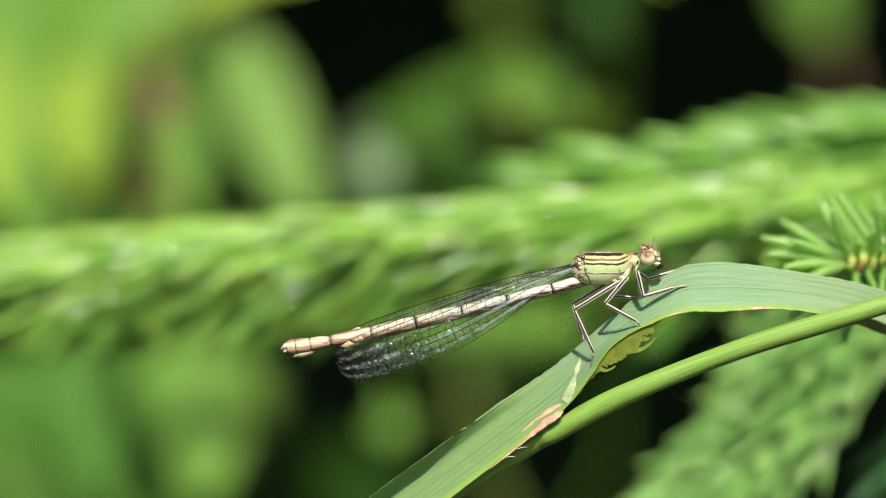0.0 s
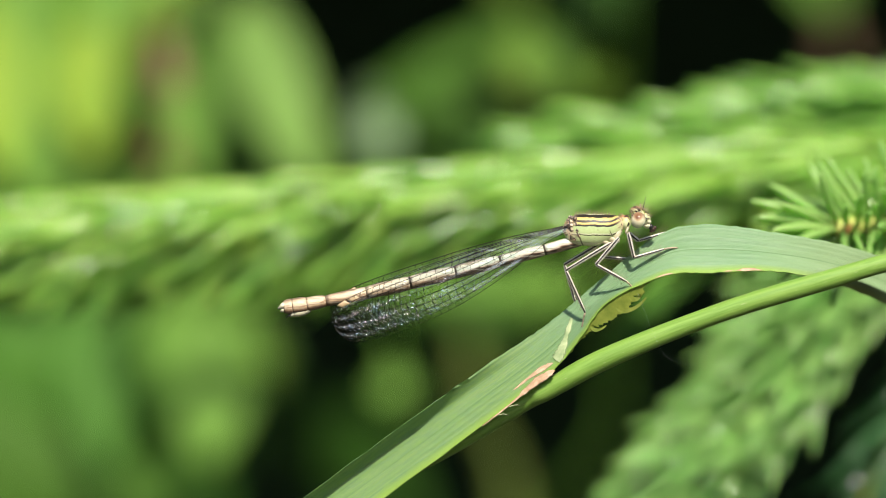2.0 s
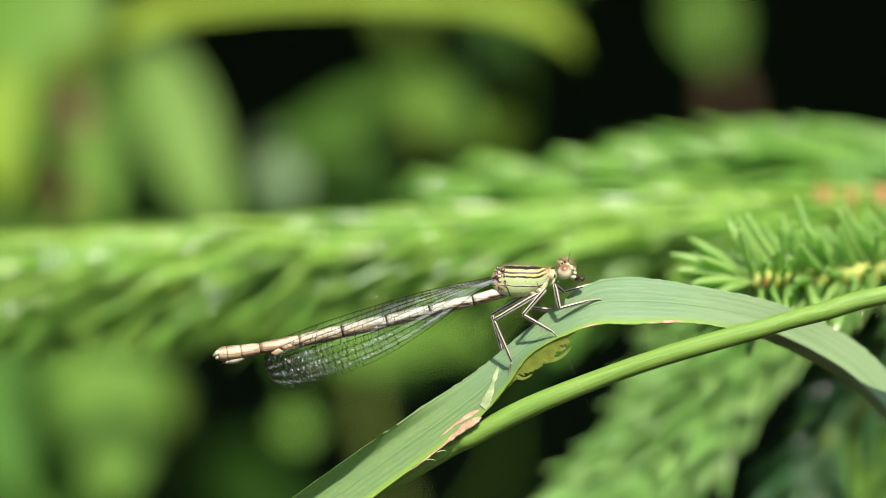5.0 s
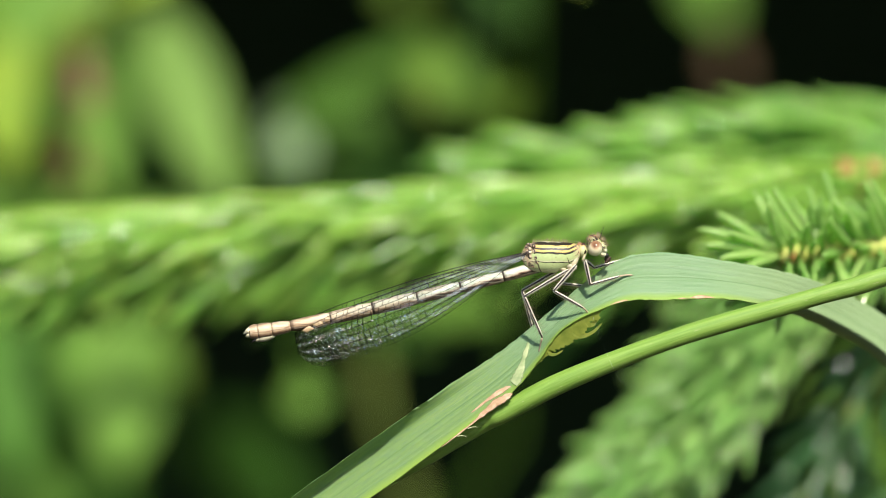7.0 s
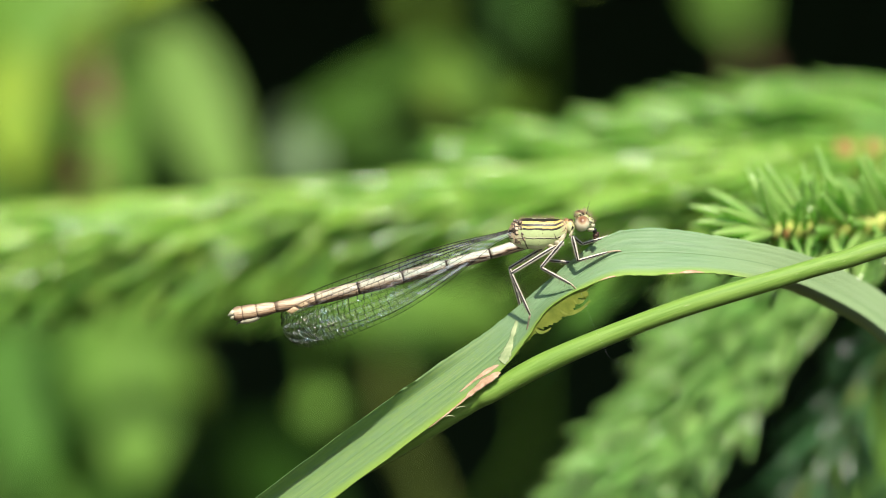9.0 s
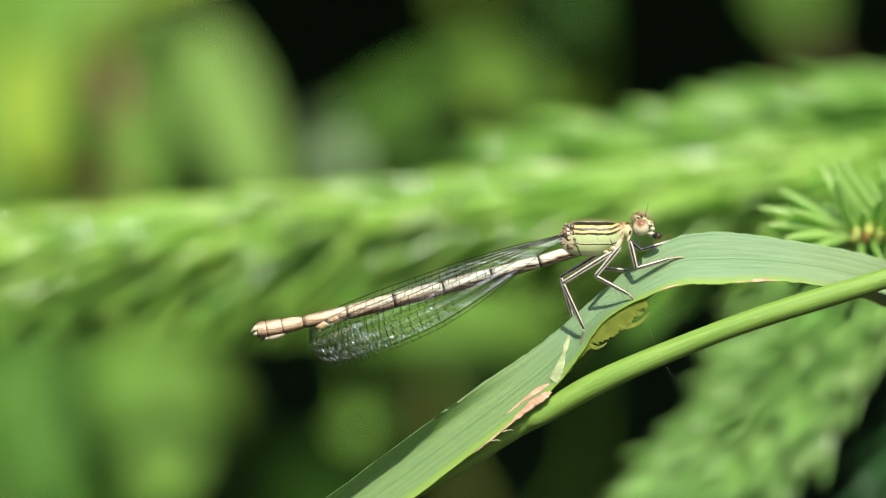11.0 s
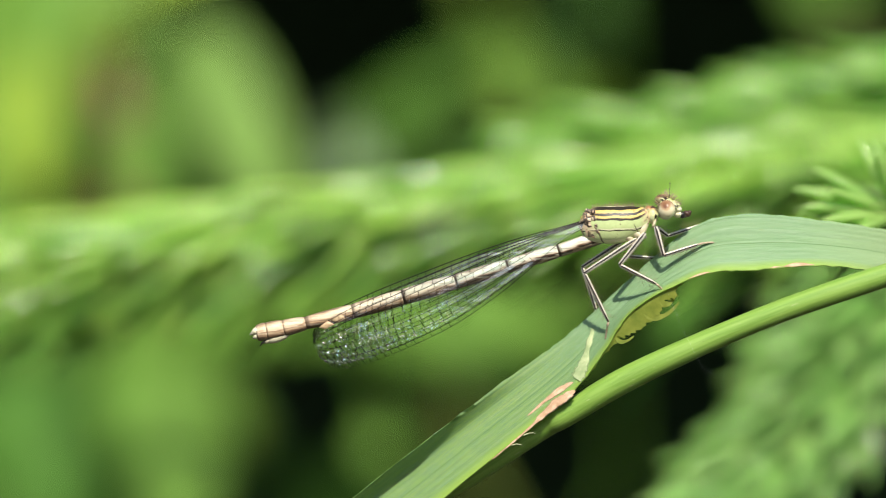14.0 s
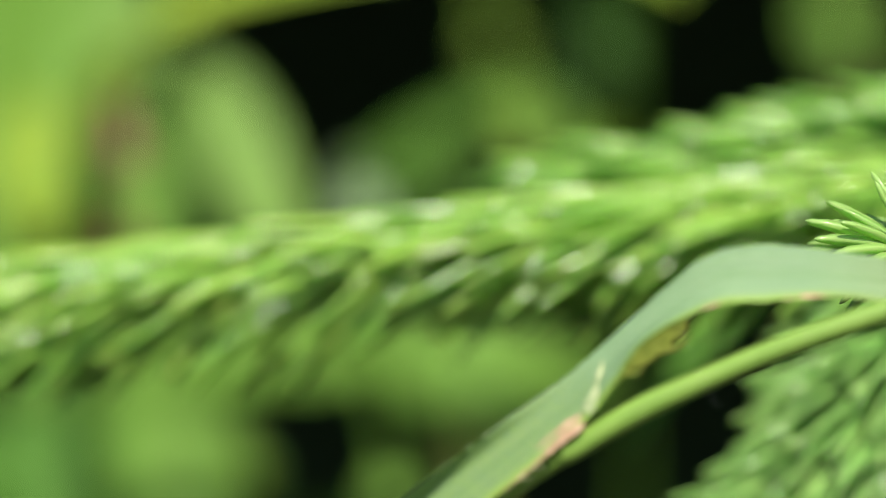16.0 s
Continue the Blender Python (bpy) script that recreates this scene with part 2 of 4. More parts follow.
def grid(bm, rows, closed=False, v0=0.0, dv=1.0, slot=0):
    """Skins rows of points with quads; u runs along each row and v from row to row."""
    uv = bm.loops.layers.uv.verify()
    made = [[bm.verts.new(p) for p in row] for row in rows]
    count = len(rows[0])
    for j in range(len(rows) - 1):
        for i in range(count if closed else count - 1):
            k = (i + 1) % count
            face = bm.faces.new((made[j][i], made[j][k], made[j + 1][k], made[j + 1][i]))
            face.material_index = slot
            span = count if closed else count - 1
            for loop, (a, b) in zip(face.loops, ((i, j), (i + 1, j), (i + 1, j + 1), (i, j + 1))):
                loop[uv].uv = (a / span, v0 + b * dv)
    return made


def tube(bm, line, radii, sides=8, squash=1.0, v0=0.0, slot=0):
    """A round body along a line of world points; squash flattens it across y."""
    line = [Vector(p[:3]) for p in line]
    rows, side = [], None
    for i, p in enumerate(line):
        way = (line[min(i + 1, len(line) - 1)] - line[max(i - 1, 0)]).normalized()
        if side is None:
            side = way.cross(Vector((0, 1, 0)))
            side = side.normalized() if side.length > 0.05 else way.cross(Vector((1, 0, 0))).normalized()
        side = (side - way * side.dot(way)).normalized()
        other = way.cross(side)
        r = radii[i] if hasattr(radii, "__len__") else radii
        rows.append([p + (side * math.cos(a) + other * math.sin(a) * squash) * r for a in (2 * math.pi * k / sides for k in range(sides))])
    length = sum((b - a).length for a, b in zip(line, line[1:]))
    made = grid(bm, rows, True, v0, length * 1000 / max(1, len(rows) - 1) / 10, slot)
    for ring in (made[0], made[-1]):
        face = bm.faces.new(ring)
        face.material_index = slot
    return made


def ellipsoid(bm, at, size, turn=None, rings=10, sides=14, slot=0):
    base = Matrix.Translation(at) @ (turn or Matrix()) @ Matrix.Diagonal((*size, 1))
    rows = []
    for j in range(rings + 1):
        a = math.pi * min(max(j / rings, 0.02), 0.98)
        rows.append([base @ Vector((math.sin(a) * math.cos(b), math.sin(a) * math.sin(b), math.cos(a))) for b in (2 * math.pi * k / sides for k in range(sides))])
    made = grid(bm, rows, True, 0, 1 / rings, slot)
    for ring in (made[0], made[-1]):
        bm.faces.new(ring).material_index = slot


def fold(bm):
    bmesh.ops.recalc_face_normals(bm, faces=bm.faces[:])
    return bm


# ---- ground, thicket ----
def ground():
    bm = bmesh.new()
    rng = random.Random(3)
    rows = []
    span = [-400, -60, -12, -5, -2.5, -1.5, -0.8, -0.4, 0, 0.4, 0.8, 1.5, 2.5, 5, 12, 60, 400]
    for y in span:
        rows.append([Vector((x, y, rng.uniform(-0.02, 0.02))) for x in span])
    grid(bm, rows)
    part("ground", bm, SOIL, None, "bare dark soil under the plants", kind="structure")


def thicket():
    """A made-up dark hollow sheet for the shaded inside of a bush, far behind the plants; its unseen top overhangs to
    keep the sun off.
    """
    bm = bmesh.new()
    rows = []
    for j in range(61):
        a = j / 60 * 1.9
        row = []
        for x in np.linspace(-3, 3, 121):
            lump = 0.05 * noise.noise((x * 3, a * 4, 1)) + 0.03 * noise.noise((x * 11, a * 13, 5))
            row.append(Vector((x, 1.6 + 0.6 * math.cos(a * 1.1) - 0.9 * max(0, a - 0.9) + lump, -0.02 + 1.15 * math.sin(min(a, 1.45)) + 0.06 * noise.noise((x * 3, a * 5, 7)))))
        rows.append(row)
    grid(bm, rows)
    part("backdrop", bm, THICKET, None, "dark sheet standing in for deep shade of undergrowth", kind="structure")


# ---- broad-leaved plants behind ----
def leaf_blade(bm, base, tip, width, side, droop=0.0, cup=0.15, slot=0, point=1.6):
    """One broad leaf from base to tip; side points across the blade."""
    base, tip = Vector(base), Vector(tip)
    way = tip - base
    side = Vector(side)
    side = (side - way * (side.dot(way) / way.length_squared)).normalized()
    up = side.cross(way).normalized()
    rows = []
    for j in range(15):
        t = j / 14
        w = width * 0.5 * (math.sin(math.pi * t ** 0.75) ** 0.7) * (1 - 0.25 * t ** point) + width * 0.004
        mid = base + way * t - up * droop * way.length * (t * t) + up * way.length * 0.06 * math.sin(math.pi * t)
        rows.append([mid + side * (s * w) + up * (cup * w * (abs(s) ** 1.5) + 0.04 * w * math.sin(9 * t + 3 * s)) for s in (-1, -0.6, -0.25, 0, 0.25, 0.6, 1)])
    grid(bm, rows, False, 0, 1 / 14, slot)


def arching_leaf(plant, points, half, material, text):
    """A long leaf that follows a bow of points; returns it and the bow, from which smaller leaves may hang."""
    bm = bmesh.new()
    bow = curve(points, 6)
    rows = []
    for k, p in enumerate(bow):
        w = half * min(1.0, 0.2 + k / 8, 0.1 + (len(bow) - 1 - k) / 8)
        a, b = bow[max(k - 1, 0)], bow[min(k + 1, len(bow) - 1)]
        way = Vector(b - a).normalized()
        side = way.cross(Vector((0.12, -0.68, 0.72))).normalized()
        side = side if side.z > 0 else -side
        rows.append([mm(*p) + (side * (q * w) + Vector((0, 0.12 * abs(q) * w + 0.06 * w * math.sin(1.3 * k + 2 * q), 0))) / 1000 for q in (-1, -0.6, -0.25, 0, 0.25, 0.6, 1)])
    grid(bm, rows, False, 0, 1 / len(bow))
    return part("leaf", bm, material, plant, text, pivot=mm(*points[0])), [mm(*p) for p in bow]


def broad_plants():
    arches = [
        [],
        [([(-48, 246, 20), (-46, 225, 25.5), (-40.5, 182, 28.3), (-34.1, 165, 30.6), (-25.6, 165, 33.8), (-11, 165, 35.8), (4.6, 165, 36.2), (18, 165, 35.2), (26, 165, 32.4), (29.6, 165, 28.4)], 2.5, LEAF_YELLOW, "long yellowish green leaf arching over")],
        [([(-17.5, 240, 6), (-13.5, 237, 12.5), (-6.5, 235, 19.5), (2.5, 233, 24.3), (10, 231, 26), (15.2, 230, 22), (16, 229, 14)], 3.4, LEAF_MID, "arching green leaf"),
         ([(31, 110, 0), (28.8, 102, -5.5), (23.6, 100, -12.4), (18, 100, -20)], 1.6, LEAF_SOFT, "narrow leaf hanging behind the grass")],
        [],
    ]
    plants = [
        # label, stalk points, leaves (base, tip, width, side, droop, material)
        ("bushy plant with large fresh green and yellowing leaves", [(-95.6, 275, -600), (-89.1, 265, -111.2), (-78.1, 251, 11.5), (-60.3, 243, 89.9)], STALK, [
            ((-54.2, 231, 50.7), (-52.8, 219, 7.9), 17.1, (1, -0.2, 0), 0.08, LEAF_FRESH, "bright green leaf hanging from its stalk"),
            ((-55.3, 225, 27.5), (-52.4, 215, 7.5), 12.1, (1, -0.1, 0), 0.05, LEAF_YELLOW, "yellow-green leaf hanging from its stalk"),
            ((-53.2, 223, 18.3), (-48.1, 221, 1.5), 6.7, (1, 0.1, 0), 0.0, LEAF_OLIVE, ""),
            ((-66.3, 233, 52.7), (-63.4, 221, 0.4), 20.2, (1, 0.1, 0), 0.08, LEAF_FRESH, ""),
            ((-70.4, 227, 30.6), (-66.5, 217, 4.4), 12.1, (1, 0.1, 0), 0.08, LEAF_YELLOW, ""),
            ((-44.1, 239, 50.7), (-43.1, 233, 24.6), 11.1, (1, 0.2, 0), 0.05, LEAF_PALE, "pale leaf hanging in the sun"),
            ((-52.1, 245, 48.6), (-46.1, 239, 12.5), 14.1, (1, 0.2, 0), 0.05, LEAF_FRESH, ""),
            ((-84.4, 233, 50.7), (-80.4, 225, -1.7), 24.2, (1, 0.1, 0), 0.08, LEAF_FRESH, ""),
            ((-78.5, 222, 6.6), (-38, 220, 2.6), 13.4, (0.1, 0.2, 1), 0.0, LEAF_FRESH, ""),
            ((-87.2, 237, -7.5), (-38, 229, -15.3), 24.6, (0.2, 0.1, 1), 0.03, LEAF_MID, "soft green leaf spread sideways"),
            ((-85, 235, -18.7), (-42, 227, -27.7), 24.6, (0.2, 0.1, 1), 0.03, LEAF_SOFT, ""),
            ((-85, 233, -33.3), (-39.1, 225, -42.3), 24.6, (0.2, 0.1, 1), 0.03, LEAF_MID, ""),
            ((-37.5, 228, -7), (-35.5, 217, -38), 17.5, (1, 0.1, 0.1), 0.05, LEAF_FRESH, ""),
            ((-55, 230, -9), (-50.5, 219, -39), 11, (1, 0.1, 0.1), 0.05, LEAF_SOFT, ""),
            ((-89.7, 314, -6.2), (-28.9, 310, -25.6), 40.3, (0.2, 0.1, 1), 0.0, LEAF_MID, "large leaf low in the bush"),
            ((-70.2, 249, 6.4), (-40, 245, -5.7), 16.1, (0.2, 0.2, 1), 0.08, LEAF_FRESH, ""),
        ]),
        ("leafy plant with a reddish stalk and pale green leaves", [(-32.8, 297, -600), (-38.8, 275, -88.7), (-44.6, 247, 2.6), (-43.5, 243, 13.8), (-42.8, 239, 20.5)], RED_STALK, [
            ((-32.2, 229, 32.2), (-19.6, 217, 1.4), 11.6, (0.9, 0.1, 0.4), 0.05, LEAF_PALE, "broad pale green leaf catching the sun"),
            ((-37.5, 241, 28.4), (-31.2, 237, 2.6), 7.8, (1, 0.3, 0.2), 0.05, LEAF_MID, ""),
            ((-41.4, 227, 22.3), (-37.4, 219, 2.6), 6.8, (1, 0.1, 0.1), 0.06, LEAF_FRESH, ""),
            ((24.9, 233, 46.3), (32.7, 231, 41.9), 5.6, (0.3, 0.1, 1), 0.0, LEAF_FRESH, ""),
            ((-48.1, 228, -13.1), (-32.4, 223, -32.2), 13.4, (0.8, 0.1, 0.6), 0.03, LEAF_SOFT, "leaf hanging low in the sun"),
            ((-46.9, 235, -28.8), (-33.5, 227, -47.9), 13.4, (0.8, 0.1, 0.6), 0.03, LEAF_SOFT, ""),
            ((-41.3, 232, -8.6), (-25.6, 225, -27.7), 10.1, (0.8, 0.1, 0.6), 0.03, LEAF_OLIVE, ""),
            ((-34.5, 241, -9.7), (-30.1, 235, -40), 5.6, (0.9, 0.2, 0.4), 0.03, LEAF_MID, ""),
            ((-7.7, 220, -7.5), (10.3, 216, -17.6), 11.2, (0.2, 0.2, 1), 0.03, LEAF_FRESH, ""),
            ((-64, 229, -5), (-24, 223, -11), 13, (0.2, 0.2, 1), 0.03, LEAF_FRESH, "leaf spread out behind the spruce"),
            ((-38, 227, -0.8), (-6.6, 221, -9.7), 13.4, (0.3, 0.2, 1), 0.03, LEAF_FRESH, ""),
            ((-34.5, 245, -7.5), (-25.6, 241, -15.3), 5.6, (0.4, 0.2, 1), 0.0, LEAF_BROWN, "withered brown leaf"),
        ]),
        ("leafy plant with half shade put into some leaf colours", [(15.5, 307, -600), (12, 285, -110.9), (2.6, 262, -27), (-5.9, 251, 8.2)], STALK, [
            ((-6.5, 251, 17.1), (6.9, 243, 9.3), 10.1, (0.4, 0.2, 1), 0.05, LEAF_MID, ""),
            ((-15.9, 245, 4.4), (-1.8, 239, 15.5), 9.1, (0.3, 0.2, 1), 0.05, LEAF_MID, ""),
            ((-1.8, 245, 3.4), (14.3, 241, 11.4), 7.1, (-0.3, 0.2, 1), 0.05, LEAF_DIM, ""),
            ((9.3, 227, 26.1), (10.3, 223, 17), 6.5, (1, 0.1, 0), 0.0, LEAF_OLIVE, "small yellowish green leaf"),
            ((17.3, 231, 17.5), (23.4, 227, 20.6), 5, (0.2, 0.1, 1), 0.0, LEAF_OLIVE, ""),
            ((-14.2, 219, 13.2), (-8.2, 215, 9.2), 6.5, (0.5, 0.1, 1), 0.0, LEAF_GLINT, "small leaf whose pale grey colour stands for a sun glint"),
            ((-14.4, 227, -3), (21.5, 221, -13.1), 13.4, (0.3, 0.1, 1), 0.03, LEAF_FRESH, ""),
            ((-24.3, 350, -34.4), (-6, 360, -56), 13.4, (1, 0.1, 0.3), 0.0, LEAF_DIM, ""),
            ((-8.6, 214, -22.8), (-8.5, 210, -28.0), 6.4, (1, -0.1, 0.0), 0.0, LEAF_FRESH, "small round leaf catching the light"),
        ]),
        ("tall leafy plant with scattered green leaves", [(150, 370, -600), (146, 360, -80), (141.4, 353, 50.5), (102, 346, 79.6), (61.5, 342, 78), (6.2, 340, 74.1)], STALK, [
            ((58.3, 331, 48), (62.8, 328, 34.6), 9.5, (0.8, 0.2, 0.5), 0.0, LEAF_FRESH, "green leaf in a patch of sun"),
            ((63.4, 336, 31.6), (65.4, 332, 24), 4.2, (1, 0.1, 0.2), 0.0, LEAF_BROWN, "withered brown leaf"),
            ((22.9, 333, 44.7), (26.1, 331, 34.5), 9, (1, 0.2, 0), 0.0, LEAF_DIM, ""),
            ((6.3, 335, 43.6), (9.4, 333, 37.5), 6.2, (1, 0.1, 0), 0.0, LEAF_OLIVE, ""),
            ((92.3, 297, -19.5), (75.3, 293, -48.3), 17.9, (1, 0.1, 0), 0.0, LEAF_FRESH, ""),
        ]),
    ]
    for (label, stalk, bark, leaves), bows in zip(plants, arches):
        plant = thing("leafy_plant", mm(*stalk[0]), label, "plant", "leafy plants behind")
        bm = bmesh.new()
        line = [mm(*p) for p in curve(stalk, 8)]
        tube(bm, line, [0.0022 - 0.0012 * i / len(line) for i in range(len(line))])
        part("stalk", fold(bm), bark, plant)
        if bark == RED_STALK:
            bm = bmesh.new()
            for k in range(4):
                ellipsoid(bm, mm(-43.0 + 0.4 * k, 213, 24.0 - 1.8 * k), (0.0017, 0.0013, 0.0021), pose(0, 0, 0, 0, 25 * k, 0), rings=6, sides=8)
            part("bud", fold(bm), RED_STALK, plant, "reddish brown bud")
        joints = list(line)
        for points, half, material, text in bows:
            long_leaf, bow = arching_leaf(plant, points, half, material, text)
            joints += bow
            if material == LEAF_YELLOW:
                swaying = long_leaf
        for base, tip, width, side, droop, material, text in leaves:
            bm = bmesh.new()
            leaf_blade(bm, mm(*base), mm(*tip), width / 1000, side, droop)
            near = min(joints, key=lambda p: (p - mm(*base)).length)
            bend = (near + mm(*base)) / 2 + Vector((0, 0, 0.004))
            if (near - mm(*base)).length > 0.05:
                near = min(line, key=lambda p: abs(p.z - LIFT + 0.12))
                bend = mm(*base) + Vector((0, 0.05, -0.08))
            tube(bm, [mm(*base), bend, near], 0.0006, 6)
            part("leaf", bm, material, plant, text)
    return swaying


# ---- spruce ----
def needle_rows(base, way, up, length, width, bend):
    """Rings of one needle: four-sided, tapering to a blunt point, bowed."""
    side = way.cross(up).normalized()
    up = side.cross(way).normalized()
    rows = []
    for t, w in ((0, 0.45), (0.12, 0.8), (0.45, 1.0), (0.8, 0.85), (0.95, 0.5), (1.0, 0.12)):
        c = base + way * (length * t) + up * (bend * length * t * t)
        r = width / 2 * w
        rows.append([c + side * r, c + up * r * 0.8, c - side * r, c - up * r * 0.8])
    return rows


def needle_set(line, spacing, length, spread, rng, width=0.0012, down=0.0, lean=None, around=(0, 360), bow=0.12, flat=0.0, sparse=0.0):
    """Needles round a twig: base, direction, up, length, width, bow."""
    out = []
    total, acc = 0.0, 0.0
    turn = 0.0
    for a, b in zip(line, line[1:]):
        way = (b - a).normalized()
        seg = (b - a).length
        s1 = way.cross(Vector((0, 0, 1))).normalized()
        s2 = s1.cross(way)
        acc += seg
        while acc > spacing:
            acc -= spacing
            turn += 137.5
            ang = radians(around[0] + (turn % 360) / 360 * (around[1] - around[0]) + rng.uniform(-12, 12))
            out_way = s1 * math.cos(ang) + s2 * math.sin(ang)
            if out_way.z < -0.1 and rng.random() < sparse:
                continue
            tilt = radians(spread * rng.uniform(0.72, 1.28) * (1 - flat * max(0.0, out_way.z) + 0.25 * flat * max(0.0, -out_way.z)))
            d = way * math.cos(tilt) + out_way * math.sin(tilt) + Vector((0, 0, -down * rng.uniform(0.5, 1.3)))
            if lean is not None:
                d += Vector(lean) * rng.uniform(0.5, 1.2)
            out.append((b - way * acc + out_way * 0.0008, d.normalized(), way, length * rng.uniform(0.75, 1.15), width * rng.uniform(0.85, 1.15), rng.uniform(0.3, 1) * bow))
    return out


def needles_mesh(bm, needles):
    for base, d, up, length, width, bend in needles:
        rows = needle_rows(base, d, up, length, width, bend)
        made = grid(bm, rows, True, 0, 0.2)
        bm.faces.new(made[-1])


def spruce_branch(label, ctrl, spacing, length, spread, seed, material=None, radius=0.0017, buds=(), down=0.0, lean=None, around=(0, 360), steps=14, width=0.0014, flat=0.0, sparse=0.0):
    rng = random.Random(seed)
    line = [mm(*p) for p in curve(ctrl, steps)]
    branch = thing("spruce_branch", line[0], label, "branch", "spruce branches")
    bm = bmesh.new()
    n = len(line)
    tube(bm, line, [radius * (1.15 - 0.6 * i / n) for i in range(n)], 8)
    part("twig", fold(bm), TWIG, branch)
    bm = bmesh.new()
    needles_mesh(bm, needle_set(line, spacing / 1000, length / 1000, spread, rng, width, down, lean, around, flat=flat, sparse=sparse))
    part("needles", bm, material or NEEDLE, branch, kind="stuff")
    for at, size in buds:
        bm = bmesh.new()
        ellipsoid(bm, mm(*at), (size / 1000, size / 1200, size / 1100), rings=8, sides=10)
        for k in range(10):
            a = k * 2.4
            ellipsoid(bm, mm(*at) + Vector((math.cos(a) * size * 0.6, math.sin(a) * size * 0.5, (k / 10 - 0.5) * size * 1.4)) / 1000, (size / 2200, size / 2600, size / 1800), rings=5, sides=6)
        part("bud", fold(bm), BUD, branch, "orange-brown bud scales")
    return branch


def spruce():
    spruce_branch("long fresh spruce branch with dense soft green needles", [(125.2, 67, 12.1), (85.1, 63, 9), (55, 59, 7.5), (38, 60, 6.2), (13, 62, 4.5), (-18, 65, 1.9), (-49.1, 68, -0.8), (-88.2, 71, -4.3), (-135.3, 73, -12.1)],
                  0.075, 17, 32, 5, width=0.0012, sparse=0.35, buds=(((52.2, 54, 7.9), 1.1), ((54.7, 54, 6.1), 1.2), ((55.4, 54, 8.2), 0.9), ((58.8, 54, 8), 1.4), ((61.4, 54, 6.7), 1.5), ((63.8, 54, 7.9), 1.5), ((66.4, 54, 7.2), 1.3)), down=0.30, flat=0.6)
    spruce_branch("side shoot of spruce with pale green needles", [(117.1, 71, 4.9), (82.9, 71, 9.8), (64.4, 71, 11.2), (45.8, 72, 11), (26.3, 73, 8.3), (17.5, 74, 6.4)], 0.12, 14, 28, 6, NEEDLE_DIMMED, flat=0.25, width=0.0013)
    spruce_branch("sunlit spruce shoot with dense drooping needles", [(82, 66, 14), (64, 63, 5), (51.6, 61, -3.5), (45.5, 60, -9.6), (40.7, 60, -17.3), (35.6, 60, -24.6), (31.2, 60, -31), (22, 61, -46)],
                  0.04, 14.5, 40, 7, NEEDLE_SUNLIT, around=(45, 215), width=0.0011, lean=(-0.12, -0.05, -0.02))
    # the next four shoots carry their shade in the needle colour
    spruce_branch("second spruce shoot beside the first, half in shade", [(92, 68, 8), (78, 66, 0), (66, 66, -7), (58, 66, -15), (52, 66, -25), (47, 67, -38), (44, 68, -52)], 0.7, 11, 46, 17, NEEDLE_SHADED, around=(20, 250), width=0.0012, down=0.35)
    spruce_branch("shaded spruce shoot with dark bluish needles", [(95, 76, 10), (76, 76, -2), (62, 77, -12), (54, 77, -25), (49, 76, -40), (46, 76, -56)], 0.8, 11, 52, 8, NEEDLE_SHADED, down=0.7)
    spruce_branch("shaded lower spruce shoot with dark needles", [(112, 72, 2), (86, 72, -6), (72, 72, -16), (63, 72, -32), (58, 72, -52)], 0.8, 11, 52, 9, NEEDLE_SHADED, down=0.7)
    spruce_branch("small drooping spruce shoot in half shade", [(104, 58, 6), (84, 56, -4), (72, 55, -14), (66, 54, -28)], 0.8, 10, 50, 10, NEEDLE_SHADED, down=0.6)
    spruce_tip()


def spruce_tip():
    """The near shoot, whose needles are told apart."""
    rng = random.Random(21)
    line = [mm(*p) for p in curve([(87, 31, 2.9), (72, 28, 1.4), (57, 23.5, 0.0), (48, 20.5, -1.2), (41, 17.5, -1.7)], 12)]
    shoot = thing("spruce_branch", line[0], "young spruce shoot with separate glossy needles and orange bud", "branch", "spruce branches")
    bm = bmesh.new()
    n = len(line)
    tube(bm, line, [0.0016 - 0.0006 * i / n for i in range(n)], 8)
    part("twig", fold(bm), TWIG, shoot)
    bm = bmesh.new()
    needles_mesh(bm, [(Vector(), Vector((0, 0, 1)), Vector((0, 1, 0)), 1.0, 1.0 / 6.0, 0.14)])
    data = bpy.data.meshes.new("needle")
    bm.to_mesh(data)
    bm.free()
    data.materials.append(NEEDLE_YOUNG)
    data.shade_smooth()
    needles = needle_set(line, 0.00018, 0.0076, 54, rng, bow=0.2)
    for k in range(26):
        a = k * 2.4
        d = Vector((-1, (0.2 + 0.03 * k) * math.cos(a), (0.2 + 0.03 * k) * math.sin(a) + 0.1)).normalized()
        needles.append((line[-1], d, Vector((0, 0, 1)), 0.0082 * rng.uniform(0.8, 1.15), 0.0012, 0.1))
    for base, d, up, length, width, bend in needles:
        side = d.cross(up).normalized()
        m = Matrix((side, side.cross(d) * -1, d)).transposed().to_4x4()
        ob = new("needle", data)
        ob.parent = shoot
        ob.matrix_basis = Matrix.Translation(base - line[0]) @ m @ Matrix.Diagonal((length * 0.95, length * 0.95, length, 1))
    for at, size in (((42.1, 17.3, -1.6), 0.6), ((46.5, 19.2, -1.3), 0.6)):
        bm = bmesh.new()
        for k in range(12):
            a = k * 2.4
            ellipsoid(bm, mm(*at) + Vector((math.cos(a), math.sin(a), (k / 6 - 1))) * size * 0.0004, (size * 0.0006, size * 0.0005, size * 0.0008), rings=5, sides=7)
        part("bud", fold(bm), BUD, shoot, "orange-brown bud scales")


